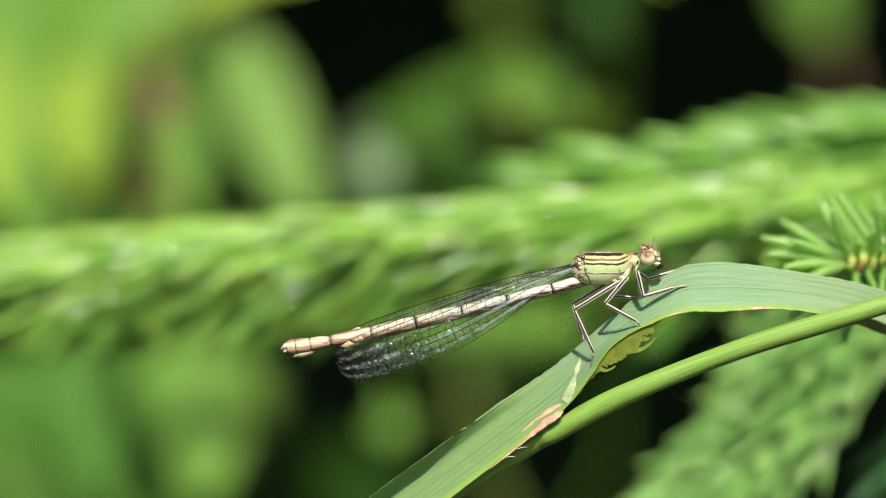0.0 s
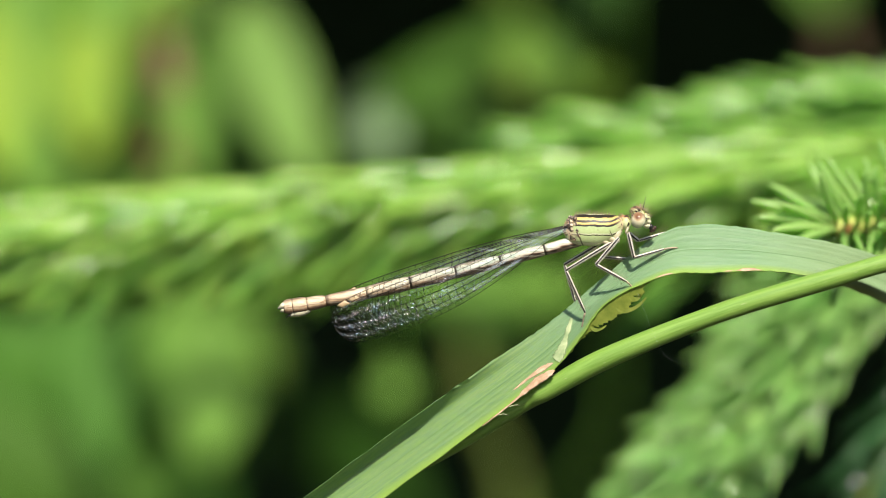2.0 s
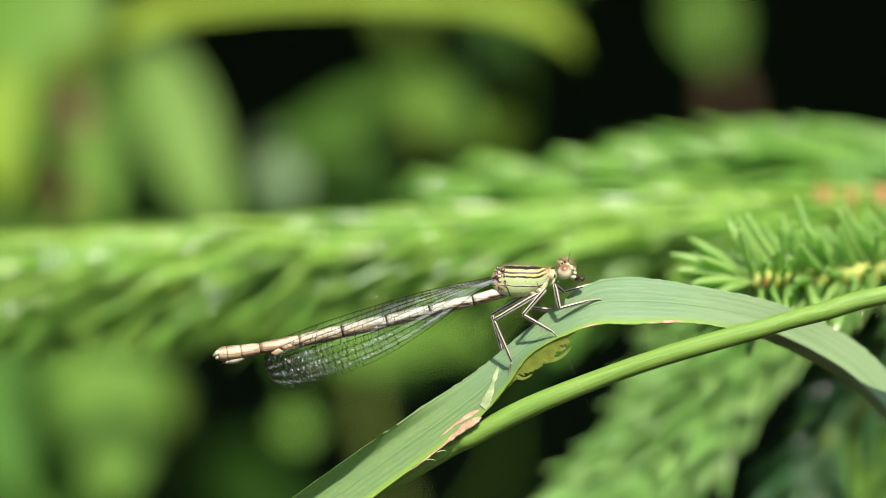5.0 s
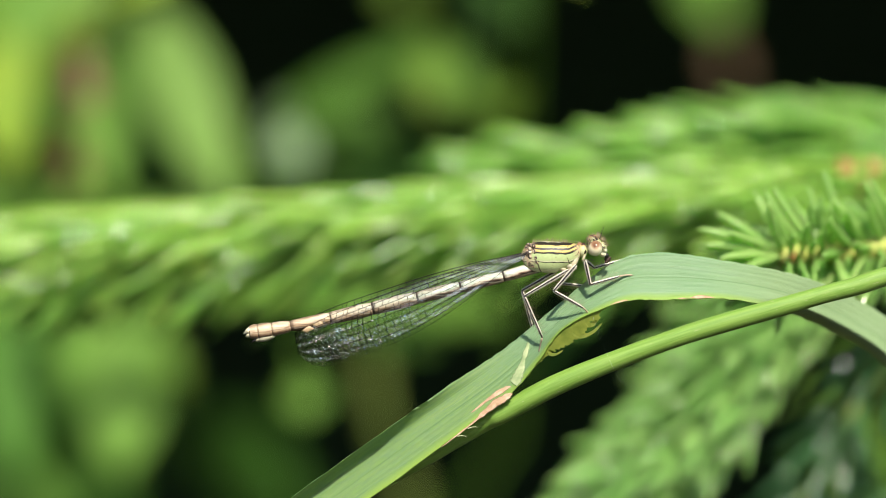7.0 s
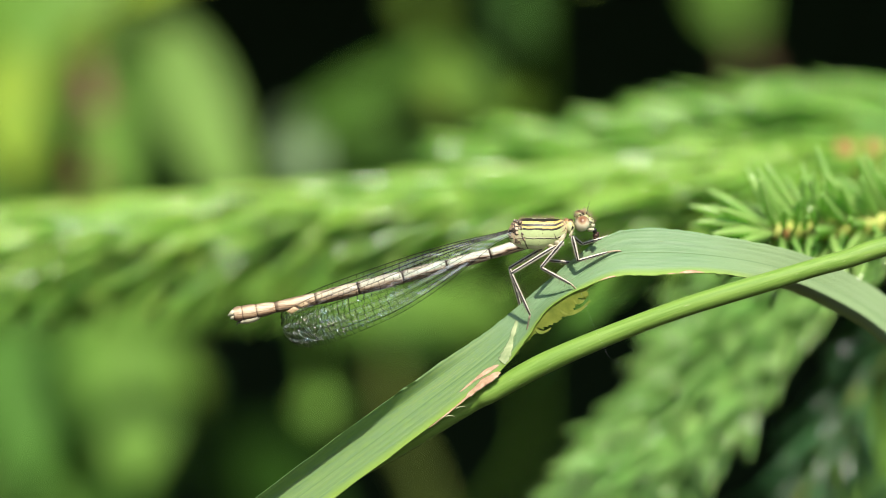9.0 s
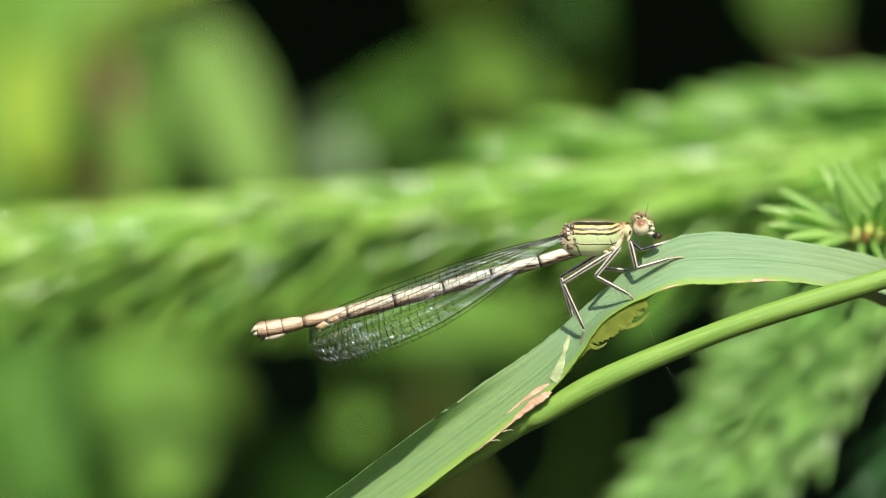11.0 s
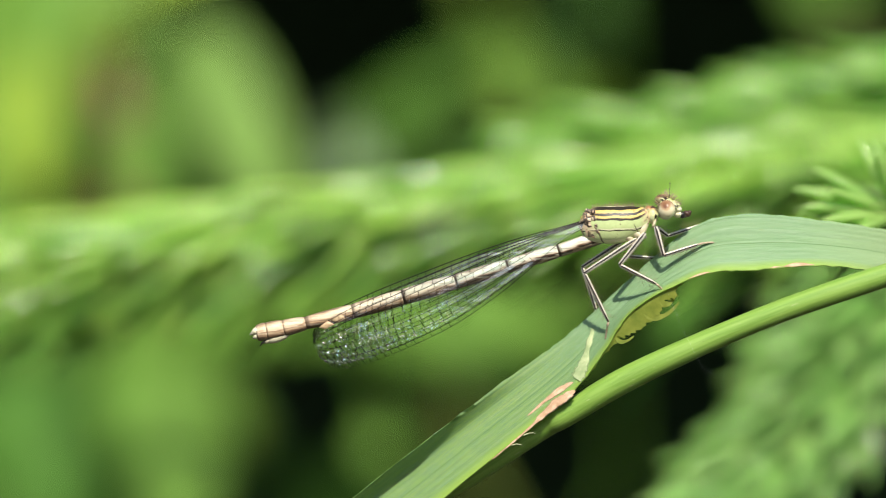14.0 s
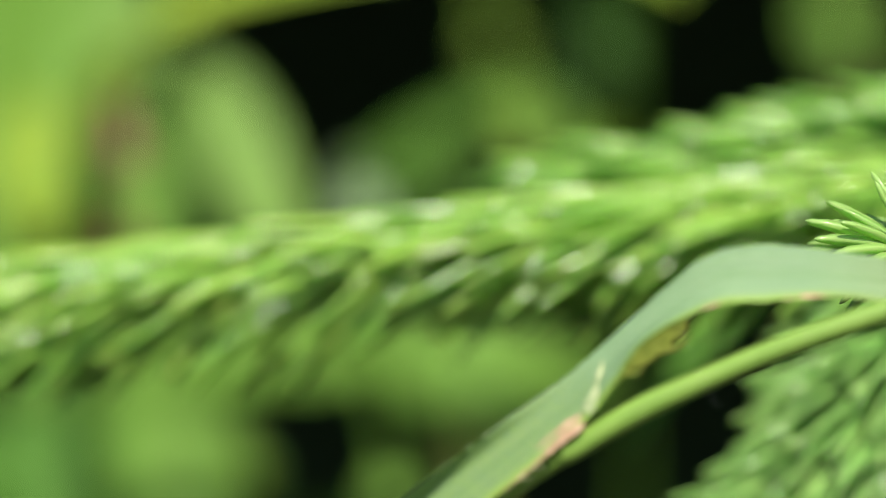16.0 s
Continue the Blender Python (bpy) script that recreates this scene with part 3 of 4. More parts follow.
# ---- grass ----
def grass_stem():
    line = [mm(*p) for p in curve([(-130, 6, -600), (-112, 6, -300), (-70, 8, -90), (-34, 7, -46), (4.1, 2.8, -21.9), (11, 1.1, -18.0), (17.5, 0.1, -14.5), (28.6, -0.9, -10.0), (39.7, -1.5, -6.55), (46, -1.6, -4.7), (57, -1.6, -2.0), (95, -2, 3)], 10)]
    grass = thing("grass", line[0], "grass stalk with a bent bluish green blade and brown scars", "grass")
    bm = bmesh.new()
    tube(bm, line, [float(np.interp(p.x, (0.0, 0.015, 0.036), (0.00112, 0.00106, 0.00096))) + 0.00004 * math.sin(i * 0.35) for i, p in enumerate(line)], 16)
    part("stem", fold(bm), STEM, grass, "slender green stem with pale streaks")
    return grass


# the blade's centre x, y, z and the half-width vector towards its lower edge
BLADE_LINE = curve([
    (-46, 5.0, -58.3, 1.4, -1.2, -1.2),
    (-19.8, 3.4, -37.3, 1.8, -1.3, -1.4),
    (0.25, 2.0, -22.3, 1.85, -1.35, -1.42),
    (9.7, 1.4, -15.25, 1.6, -1.4, -1.36),
    (13.45, 1.1, -11.85, 1.0, -1.4, -1.15),
    (16.6, 0.8, -8.6, 0.7, -1.4, -0.8),
    (22.6, 0.5, -4.6, 0.2, -1.3, -2.1),
    (27.3, 0.6, -4.0, -0.2, -1.3, -2.4),
    (33.5, 1.0, -4.3, -0.3, -1.3, -1.9),
    (40.3, 4.0, -5.5, -0.8, -1.5, -1.8),
    (46.7, 7.6, -7.9, -1.3, -1.9, -1.7),
    (52.4, 9.4, -11.6, -1.4, -1.8, -1.4),
    (57.0, 10.0, -17.7, -1.4, -1.4, -0.7),
    (61.0, 10, -34, -1.1, -0.5, -0.3),
    (62.0, 10, -50, -0.1, -0.05, -0.05)], 10)


def blade_at(v, s, proud=0.0):
    """A place on the blade: v counts along its line, s runs from the upper edge (-1) to the lower one (1)."""
    v = min(max(v, 0.0), len(BLADE_LINE) - 1.001)
    j = int(v)
    r = BLADE_LINE[j] + (BLADE_LINE[j + 1] - BLADE_LINE[j]) * (v - j)
    a, b = BLADE_LINE[max(j - 1, 0)][:3], BLADE_LINE[min(j + 1, len(BLADE_LINE) - 1)][:3]
    h = Vector(r[3:]) / 1000
    up = h.cross(Vector(b - a)).normalized()
    if up.y > 0:
        up = -up
    return mm(*r[:3]) + h * s + up * (0.00045 * abs(s) ** 1.3 + proud)


def grass_blade(grass):
    rows = BLADE_LINE
    bm = bmesh.new()
    top, under = [], []
    rng = random.Random(4)
    for j, r in enumerate(rows):
        c, h = mm(*r[:3]), Vector(r[3:]) / 1000
        a, b = np.array(rows[max(j - 1, 0)][:3]), np.array(rows[min(j + 1, len(rows) - 1)][:3])
        up = h.cross(Vector(b - a)).normalized()
        line, low = [], []
        for k in range(25):
            s = k / 12 - 1
            curl = max(0.0, -s - 0.55) / 0.45 * max(0.0, min(1.0, (33 - j) / 13))
            p = c + h * s + up * (0.00045 * abs(s) ** 1.3 + 0.00004 * math.cos(k * 2.1) + 0.0021 * curl ** 1.4) + h * 0.36 * curl ** 1.8
            p += Vector((0, 0.0052 * max(0.0, s - 0.42) * max(0.0, min(1.0, (j - 86) / 9)), 0))
            if k in (0, 24):
                p += h * (0.03 * rng.uniform(-1, 1) * s)
            line.append(p)
            low.append(p - up * 0.00012)
        top.append(line)
        under.append(low[::-1])
    grid(bm, [a + b for a, b in zip(top, under)], True, 0, 0.1)
    uv = bm.loops.layers.uv.verify()
    for f in bm.faces:
        for loop in f.loops:
            u = loop[uv].uv[0] * 50 / 24
            loop[uv].uv[0] = u if u <= 1 else max(0.0, 2.04 - u)
    part("blade", fold(bm), BLADE, grass, "broad bluish green blade, bent over")


def patch(bm, spots, proud=0.00006, cells=5):
    """A thin raised patch on the blade along spots (v, s, half-width across)."""
    line = curve(spots, 6)
    rows = []
    for k, (v, s, w) in enumerate(line):
        ragged = 1.25 + 0.10 * math.sin(k * 1.7) + 0.06 * math.sin(k * 5.1 + 1)
        rows.append([blade_at(v + 0.08 * math.sin(3 * q + k), s + w * ragged * q, proud * (1 - 0.7 * q * q)) for q in np.linspace(-1, 1, cells)])
    grid(bm, rows, False, 0, 0.2)


def grass_scars(grass):
    bm = bmesh.new()
    patch(bm, [(41.6, -0.42, 0.10), (38.8, 0.0, 0.19), (36.2, 0.36, 0.25), (34.0, 0.58, 0.34), (32.4, 0.70, 0.34)], 0.0001, 9)
    part("scar", bm, PALE_SCAR, grass, "pale swollen scar on the blade")
    bm = bmesh.new()
    patch(bm, [(31.6, 0.66, 0.05), (30.8, 0.6, 0.11), (29.6, 0.52, 0.13), (28.0, 0.48, 0.07), (26.0, 0.5, 0.02)], 0.00006, 9)
    patch(bm, [(30.9, 1.02, 0.07), (30.0, 0.96, 0.17), (28.6, 0.88, 0.21), (27.0, 0.90, 0.13), (25.2, 0.97, 0.05), (22.0, 1.03, 0.02)], 0.00008, 9)
    part("tear", bm, DEAD, grass, "dry brown torn edge")
    bm = bmesh.new()
    patch(bm, [(58.2, 0.97, 0.01), (59.2, 0.95, 0.04), (60.8, 0.96, 0.04), (61.6, 0.98, 0.01)], 0.00007)
    patch(bm, [(72.6, 0.98, 0.01), (73.4, 0.96, 0.03), (74.4, 0.98, 0.01), (75.6, 0.93, 0.07), (76.8, 0.92, 0.09), (77.8, 0.95, 0.05), (78.6, 0.98, 0.01)], 0.00007)
    part("scorched_edge", bm, DEAD, grass, "tan scorched spots along the edge")
    # the torn inner skin that hangs behind the lower edge
    rng = random.Random(8)
    bm = bmesh.new()
    rows = []
    reach = curve([(57.0, 0.3), (55.4, 1.0), (54.4, 1.9), (53.6, 1.5), (52.8, 2.1), (51.6, 2.4), (50.4, 2.7), (49.0, 2.6), (47.5, 2.4), (46.0, 1.9), (44.5, 1.3), (43.0, 1.0), (41.7, 0.8), (40, 0.6), (36, 0.4), (32, 0.3)], 5)
    for k, (v, far) in enumerate(reach):
        root = blade_at(v, 0.9)
        far = (far * 0.95 + 0.16 * math.sin(k * 1.9) * min(1.0, far) + rng.uniform(-0.06, 0.06)) / 1000
        fall = Vector((0.62, 0.05, -0.62)) if v > 44 else Vector((0.55, 0.1, -0.5))
        rows.append([root + Vector((0, 0.0001, 0)) + fall * (far * q) + Vector((0, 0, 0.22 * far * q * q)) + Vector((0.00009 * math.sin(7 * q + k), 0, 0)) for q in np.linspace(0, 1, 7)])
    grid(bm, rows, False, 0, 0.1)
    # ragged tongues that curl up at their ends
    for v, reach_out, wide, lift, start in ((53.0, 1.5, 0.55, 0.5, 1.0), (50.2, 3.3, 0.60, 1.0, 1.1), (43.4, 1.7, 0.40, 0.3, 0.5)):
        foot = blade_at(v, 0.9) + Vector((0.62, 0.05, -0.62)) * start / 1000
        rows = []
        for q in np.linspace(0, 1, 10):
            mid = foot + Vector((reach_out * q * 0.92, 0.1 + 0.3 * q, -0.55 * reach_out * q * (1 - q) * 0.9 + lift * q ** 2.2)) / 1000
            half = wide * (1 - 0.8 * q ** 1.5) * (1 + 0.18 * math.sin(9 * q + v)) / 2000
            rows.append([mid + Vector((-0.35, 0, 1)) * half * r for r in (-1, 0, 1)])
        grid(bm, rows, False, 0, 0.1)
    part("torn_skin", bm, TORN, grass, "ragged yellow torn skin hanging from the blade")
    bm = bmesh.new()
    for v, s, way, size in ((24.5, 1.05, (0.95, -0.1, 0.35), 1.5), (23.4, 1.06, (0.95, -0.1, 0.2), 1.3)):
        a = blade_at(v, s)
        d = Vector(way).normalized() * size / 1300
        tube(bm, [a, a + d * 0.4, a + d * 0.75 + Vector((0, 0, -0.0001)), a + d + Vector((0, 0, -0.0003))], [0.00006, 0.00005, 0.00004, 0.00001], 5)
    part("fibre", bm, FIBRE, grass)


def threads():
    """Spider silk spun between blade and stem."""
    n = Nodes("spider_silk")
    n.surface((0.75, 0.78, 0.8), 0.2, gloss=0.9)
    ends = [((19.9, -0.9, -8.0), (22.6, -2.6, -14.4)), ((22.6, -2.6, -14.4), (26.5, 6, -15.5))]
    silk = thing("spider_silk", mm(*ends[0][0]), "loose spider silk threads between blade and stem", "silk")
    for a, b in ends:
        bm = bmesh.new()
        a, b = mm(*a), mm(*b)
        tube(bm, [a.lerp(b, t) + Vector((0, 0, -0.0004 * math.sin(math.pi * t))) for t in (0, 0.25, 0.5, 0.75, 1)], 0.0000022, 4)
        part("thread", fold(bm), n.mat, silk)


# ---- damselfly ----
def thorax_material():
    """Yellow-green flank with black lines that run along the body."""
    n = Nodes("thorax_skin")
    at = n.coords()
    parts = n.add("SeparateXYZ", Vector=at)
    wobble = n.math("MULTIPLY", n.math("SUBTRACT", n.noise(at, 1100.0, 5.0), 0.5), 0.00034)
    hook = n.math("MULTIPLY", n.math("POWER", n.math("MAXIMUM", n.math("MULTIPLY", parts.outputs[0], 420.0), 0.0), 4.0), -0.0005)
    slope = n.math("MULTIPLY", parts.outputs[0], 0.02)
    height = n.math("ADD", n.math("ADD", n.math("ADD", parts.outputs[2], wobble), hook), slope)
    fac = n.grey(height, -0.0018, 0.0018)
    black, yellow, green, cream = (0.012, 0.009, 0.006), (0.62, 0.45, 0.14), (0.46, 0.55, 0.25), (0.60, 0.61, 0.38)
    stops = [(0.0, cream), (0.16, green), (0.345, black), (0.372, cream), (0.41, green), (0.605, black), (0.658, yellow), (0.722, black), (0.784, yellow), (0.855, black), (0.94, cream), (1.0, cream)]
    tone = n.ramp(fac, stops)
    tone.node.color_ramp.interpolation = "CONSTANT"
    fine = n.noise(at, 6000.0, 3.0)
    tone = n.mix(n.grey(fine, 0.35, 0.7, 0, 0.16), tone, (0.16, 0.12, 0.04))
    ends = n.math("MAXIMUM", n.grey(parts.outputs[0], -0.0017, -0.0027), n.grey(parts.outputs[0], 0.0019, 0.0027))
    fleck = n.noise(at, 1500.0, 3.0)
    tone = n.mix(n.math("MULTIPLY", ends, n.grey(fleck, 0.40, 0.48)), tone, (0.56, 0.42, 0.27))
    tone = n.mix(n.math("MULTIPLY", ends, n.grey(fleck, 0.56, 0.60)), tone, black)
    low = n.grey(parts.outputs[2], 0.0001, -0.0002)
    slant = n.math("ADD", n.math("ADD", parts.outputs[0], n.math("MULTIPLY", parts.outputs[2], 0.5)), wobble)
    for place, wide in ((0.00135, 0.00007), (-0.00205, 0.00009)):
        seam = n.grey(n.math("ABSOLUTE", n.math("SUBTRACT", slant, place)), wide * 0.6, wide, 1.0, 0.0)
        tone = n.mix(n.math("MULTIPLY", n.math("MULTIPLY", seam, low), 0.85), tone, (0.05, 0.035, 0.02))
    tone = n.mix(n.grey(n.noise(at, 2600.0, 2.0), 0.66, 0.70, 0, 0.7), tone, (0.10, 0.07, 0.03))
    return n.surface(tone, 0.45, n.bump(fine, 0.3, 0.00004), gloss=0.45)


def abdomen_material():
    """Pale greenish back, a warm band and a ragged brown line low on the side, dark joints, tan towards the tail."""
    n = Nodes("abdomen_skin")
    at, uv = n.coords(), n.add("SeparateXYZ", Vector=n.coords("UV"))
    place = n.add("SeparateXYZ", Vector=at)
    tail = n.grey(place.outputs[0], -0.008, -0.023)
    round_it = n.math("MULTIPLY", n.math("COSINE", n.math("MULTIPLY", uv.outputs[0], 2 * math.pi)), -1.0)
    ragged = n.noise(n.stretch(at, (300.0, 1500.0, 1500.0)), 1.0, 4.0)
    streak = n.noise(n.stretch(at, (160.0, 5200.0, 5200.0)), 1.0, 3.0)
    blotch = n.noise(n.stretch(at, (520.0, 1300.0, 1300.0)), 1.0, 3.0)
    level = n.grey(n.math("ADD", round_it, n.math("MULTIPLY", n.math("SUBTRACT", ragged, 0.5), 1.3)), -1.0, 1.0)
    dark = (0.026, 0.015, 0.010)
    front = n.ramp(level, [(0.0, (0.12, 0.08, 0.055)), (0.10, (0.28, 0.19, 0.13)), (0.17, dark), (0.28, dark), (0.36, (0.20, 0.12, 0.075)), (0.39, (0.52, 0.43, 0.33)), (0.50, (0.62, 0.56, 0.44)), (0.58, (0.50, 0.60, 0.48)), (0.78, (0.64, 0.68, 0.55)), (0.92, (0.64, 0.60, 0.47)), (1.0, (0.48, 0.40, 0.30))])
    back = n.ramp(level, [(0.0, (0.14, 0.09, 0.05)), (0.20, (0.26, 0.15, 0.09)), (0.34, (0.52, 0.36, 0.22)), (0.44, (0.32, 0.20, 0.12)), (0.50, (0.64, 0.47, 0.31)), (0.80, (0.60, 0.47, 0.32)), (0.95, (0.26, 0.17, 0.10)), (1.0, (0.18, 0.12, 0.07))])
    tone = n.mix(tail, front, back)
    tone = n.mix(n.grey(streak, 0.56, 0.63, 0, 0.55), tone, (0.22, 0.15, 0.10))
    tone = n.mix(n.grey(streak, 0.44, 0.32, 0, 0.35), tone, (0.66, 0.66, 0.54))
    spots = n.math("MULTIPLY", n.grey(blotch, 0.62, 0.67), n.grey(level, 0.55, 0.95, 0.25, 1.0))
    tone = n.mix(n.math("MULTIPLY", spots, 0.7), tone, (0.10, 0.06, 0.04))
    along = uv.outputs[1]
    joint = n.math("MULTIPLY", n.grey(along, 0.945, 0.96), n.grey(tail, 0.6, 0.95, 0.92, 0.22))
    tone = n.mix(joint, tone, (0.03, 0.02, 0.013))
    ring = n.math("MULTIPLY", n.grey(along, 0.90, 0.93), n.grey(blotch, 0.46, 0.56, 0, 0.6))
    tone = n.mix(ring, tone, (0.12, 0.07, 0.045))
    fine = n.noise(at, 5000.0, 3.0)
    tone = n.mix(n.grey(fine, 0.6, 0.75, 0, 0.3), tone, (0.2, 0.12, 0.06))
    return n.surface(tone, 0.4, n.bump(n.math("ADD", fine, streak), 0.6, 0.00006), gloss=0.45)


def leg_material():
    n = Nodes("leg_skin")
    uv = n.add("SeparateXYZ", Vector=n.coords("UV"))
    u = uv.outputs[0]
    band = n.math("MULTIPLY", n.grey(u, 0.20, 0.21), n.grey(u, 0.335, 0.325))
    fine = n.noise(n.coords(), 4000.0, 3.0)
    tone = n.mix(n.grey(fine, 0.3, 0.7), (0.66, 0.62, 0.54), (0.50, 0.43, 0.36))
    tone = n.mix(band, tone, (0.02, 0.015, 0.012))
    return n.surface(tone, 0.4, n.bump(fine, 0.2, 0.00003))


def eye_material():
    """Cream eye with a brown cap and a brown patch high on its outer side."""
    n = Nodes("compound_eye")
    at = n.coords()
    side = n.add("SeparateXYZ", Vector=at)
    flat = n.add("CombineXYZ", X=side.outputs[0], Y=n.math("MULTIPLY", n.math("ABSOLUTE", side.outputs[1]), -1.0), Z=side.outputs[2])
    gap = n.add("VectorMath", Vector=flat.outputs[0])
    gap.operation = "DISTANCE"
    gap.inputs[1].default_value = (-0.00008, -0.00058, 0.00034)
    far = n.math("ADD", gap.outputs["Value"], n.math("MULTIPLY", n.math("SUBTRACT", n.noise(at, 2500.0, 2.0), 0.5), 0.0002))
    tone = n.ramp(n.grey(far, 0.0, 0.0012), [(0.0, (0.10, 0.04, 0.02)), (0.18, (0.20, 0.09, 0.04)), (0.32, (0.50, 0.33, 0.18)), (0.44, (0.68, 0.60, 0.40)), (1.0, (0.62, 0.58, 0.38))])
    cap = n.grey(n.math("ADD", side.outputs[2], n.math("MULTIPLY", n.math("SUBTRACT", n.noise(at, 2500.0, 2.0), 0.5), 0.0004)), 0.00005, 0.0005, 0, 0.85)
    tone = n.mix(cap, tone, (0.22, 0.10, 0.045))
    return n.surface(tone, 0.13, gloss=0.7)


def face_material():
    """Head and neck: yellow with small black marks, brown on the crown."""
    n = Nodes("head_skin")
    at = n.coords()
    z = n.add("SeparateXYZ", Vector=at).outputs[2]
    patch = n.noise(at, 1900.0, 2.0)
    tone = n.mix(n.grey(n.noise(at, 900.0), 0.4, 0.6), (0.72, 0.60, 0.30), (0.60, 0.62, 0.34))
    tone = n.mix(n.grey(patch, 0.55, 0.58), tone, (0.02, 0.014, 0.01))
    crown = n.mix(n.grey(patch, 0.45, 0.5), (0.34, 0.17, 0.07), (0.06, 0.03, 0.02))
    tone = n.mix(n.grey(z, 0.0011, 0.0014), tone, crown)
    return n.surface(tone, 0.45, n.bump(n.noise(at, 5000.0), 0.3, 0.00004))


def root_material():
    """Knuckles of the wings: tan and pinkish plates between black seams."""
    n = Nodes("wing_root")
    at = n.coords()
    seam = n.add("TexVoronoi", Vector=at, Scale=2300.0)
    seam.feature = "DISTANCE_TO_EDGE"
    cell = n.add("TexVoronoi", Vector=at, Scale=2300.0)
    tone = n.mix(n.add("SeparateColor", Color=cell.outputs["Color"]).outputs[0], (0.46, 0.29, 0.19), (0.60, 0.50, 0.34))
    tone = n.mix(n.grey(seam.outputs["Distance"], 0.09, 0.18, 1.0, 0), tone, (0.05, 0.035, 0.025))
    return n.surface(tone, 0.42, n.bump(seam.outputs["Distance"], 0.7, 0.0001))


def membrane_material():
    """Clear wing film, creased here and there so that it glints, mostly towards the tip."""
    n = Nodes("wing_membrane")
    at = n.coords()
    place = n.add("SeparateXYZ", Vector=at)
    crease = n.noise(at, 4200.0, 2.0)
    wave = n.noise(at, 420.0, 2.0)
    below = n.math("SUBTRACT", place.outputs[2], n.math("MULTIPLY", place.outputs[0], 0.374))
    outer = n.math("MULTIPLY", n.grey(place.outputs[0], -0.010, -0.022, 0.05, 1.0), n.grey(below, 0.0003, -0.0014, 0.12, 1.0))
    glint = n.math("MULTIPLY", n.grey(crease, 0.635, 0.70), outer)
    clear = n.add("BsdfTransparent", Color=(0.985, 0.99, 0.985, 1))
    tint = n.ramp(n.noise(at, 1800.0, 1.0), [(0.35, (0.6, 0.82, 1.0)), (0.5, (0.88, 0.95, 1.0)), (0.65, (1.0, 0.78, 0.84))])
    shine = n.add("BsdfGlossy", Color=tint, Roughness=0.22, Normal=n.bump(n.math("ADD", crease, wave), 0.8, 0.0002))
    both = n.add("MixShader", Fac=n.math("ADD", n.math("ADD", 0.008, n.math("MULTIPLY", n.grey(wave, 0.52, 0.7), 0.03)), n.math("MULTIPLY", glint, 0.4)))
    n.tree.links.new(clear.outputs[0], both.inputs[1])
    n.tree.links.new(shine.outputs[0], both.inputs[2])
    streaks = n.noise(n.stretch(at, (90.0, 700.0, 2400.0)), 1.0, 2.0)
    root = n.math("MULTIPLY", n.grey(place.outputs[0], -0.014, -0.005, 0, 0.12), n.grey(streaks, 0.42, 0.62))
    film = n.add("BsdfGlossy", Color=(0.80, 0.86, 0.86, 1), Roughness=0.38)
    all_of_it = n.add("MixShader", Fac=root)
    n.tree.links.new(both.outputs[0], all_of_it.inputs[1])
    n.tree.links.new(film.outputs[0], all_of_it.inputs[2])
    n.tree.links.new(all_of_it.outputs[0], n.out.inputs[0])
    return n.mat


THORAX, ABDOMEN, LEG, EYE, FACE, FILM = thorax_material(), abdomen_material(), leg_material(), eye_material(), face_material(), membrane_material()
VEIN = plain("wing_vein", (0.014, 0.010, 0.007), 0.6, 0.3, 3000, 0.15)
WING_SPOT = plain("wing_spot", (0.46, 0.32, 0.18), 0.5, 0.2, 3000)
BRISTLE = plain("bristle", (0.30, 0.22, 0.13), 0.5, 0.3, 3000)
JOINT = root_material()
TOE = plain("foot_skin", (0.50, 0.38, 0.27), 0.5, 0.4, 2500)
COXA = plain("leg_base", (0.54, 0.48, 0.32), 0.5, 0.4, 1800)
BLACK = plain("black_plate", (0.014, 0.011, 0.01), 0.35, 0.4, 2500)
TAILPIECE = plain("tail_plate", (0.60, 0.55, 0.38), 0.5, 0.35, 2500)
PREY = plain("prey_remains", (0.05, 0.022, 0.014), 0.5, 0.6, 1800)
CREAM = plain("cream_plate", (0.70, 0.66, 0.46), 0.4, 0.2, 2500)


def hairs(bm, roots, width=0.000030):
    """Fine three-sided hairs: root, direction and length."""
    for root, d, length in roots:
        d = d.normalized()
        s = d.orthogonal().normalized()
        o = d.cross(s)
        ring = [bm.verts.new(root + (s * math.cos(a) + o * math.sin(a)) * width) for a in (0, 2.1, 4.2)]
        top = bm.verts.new(root + d * length)
        for k in range(3):
            bm.faces.new((ring[k], ring[(k + 1) % 3], top))


def unit_uv(bm):
    """Lets v run from 0 to 1 along a tube."""
    uv = bm.loops.layers.uv.verify()
    most = max(loop[uv].uv[1] for f in bm.faces for loop in f.loops)
    for f in bm.faces:
        for loop in f.loops:
            loop[uv].uv[1] /= most
    return bm


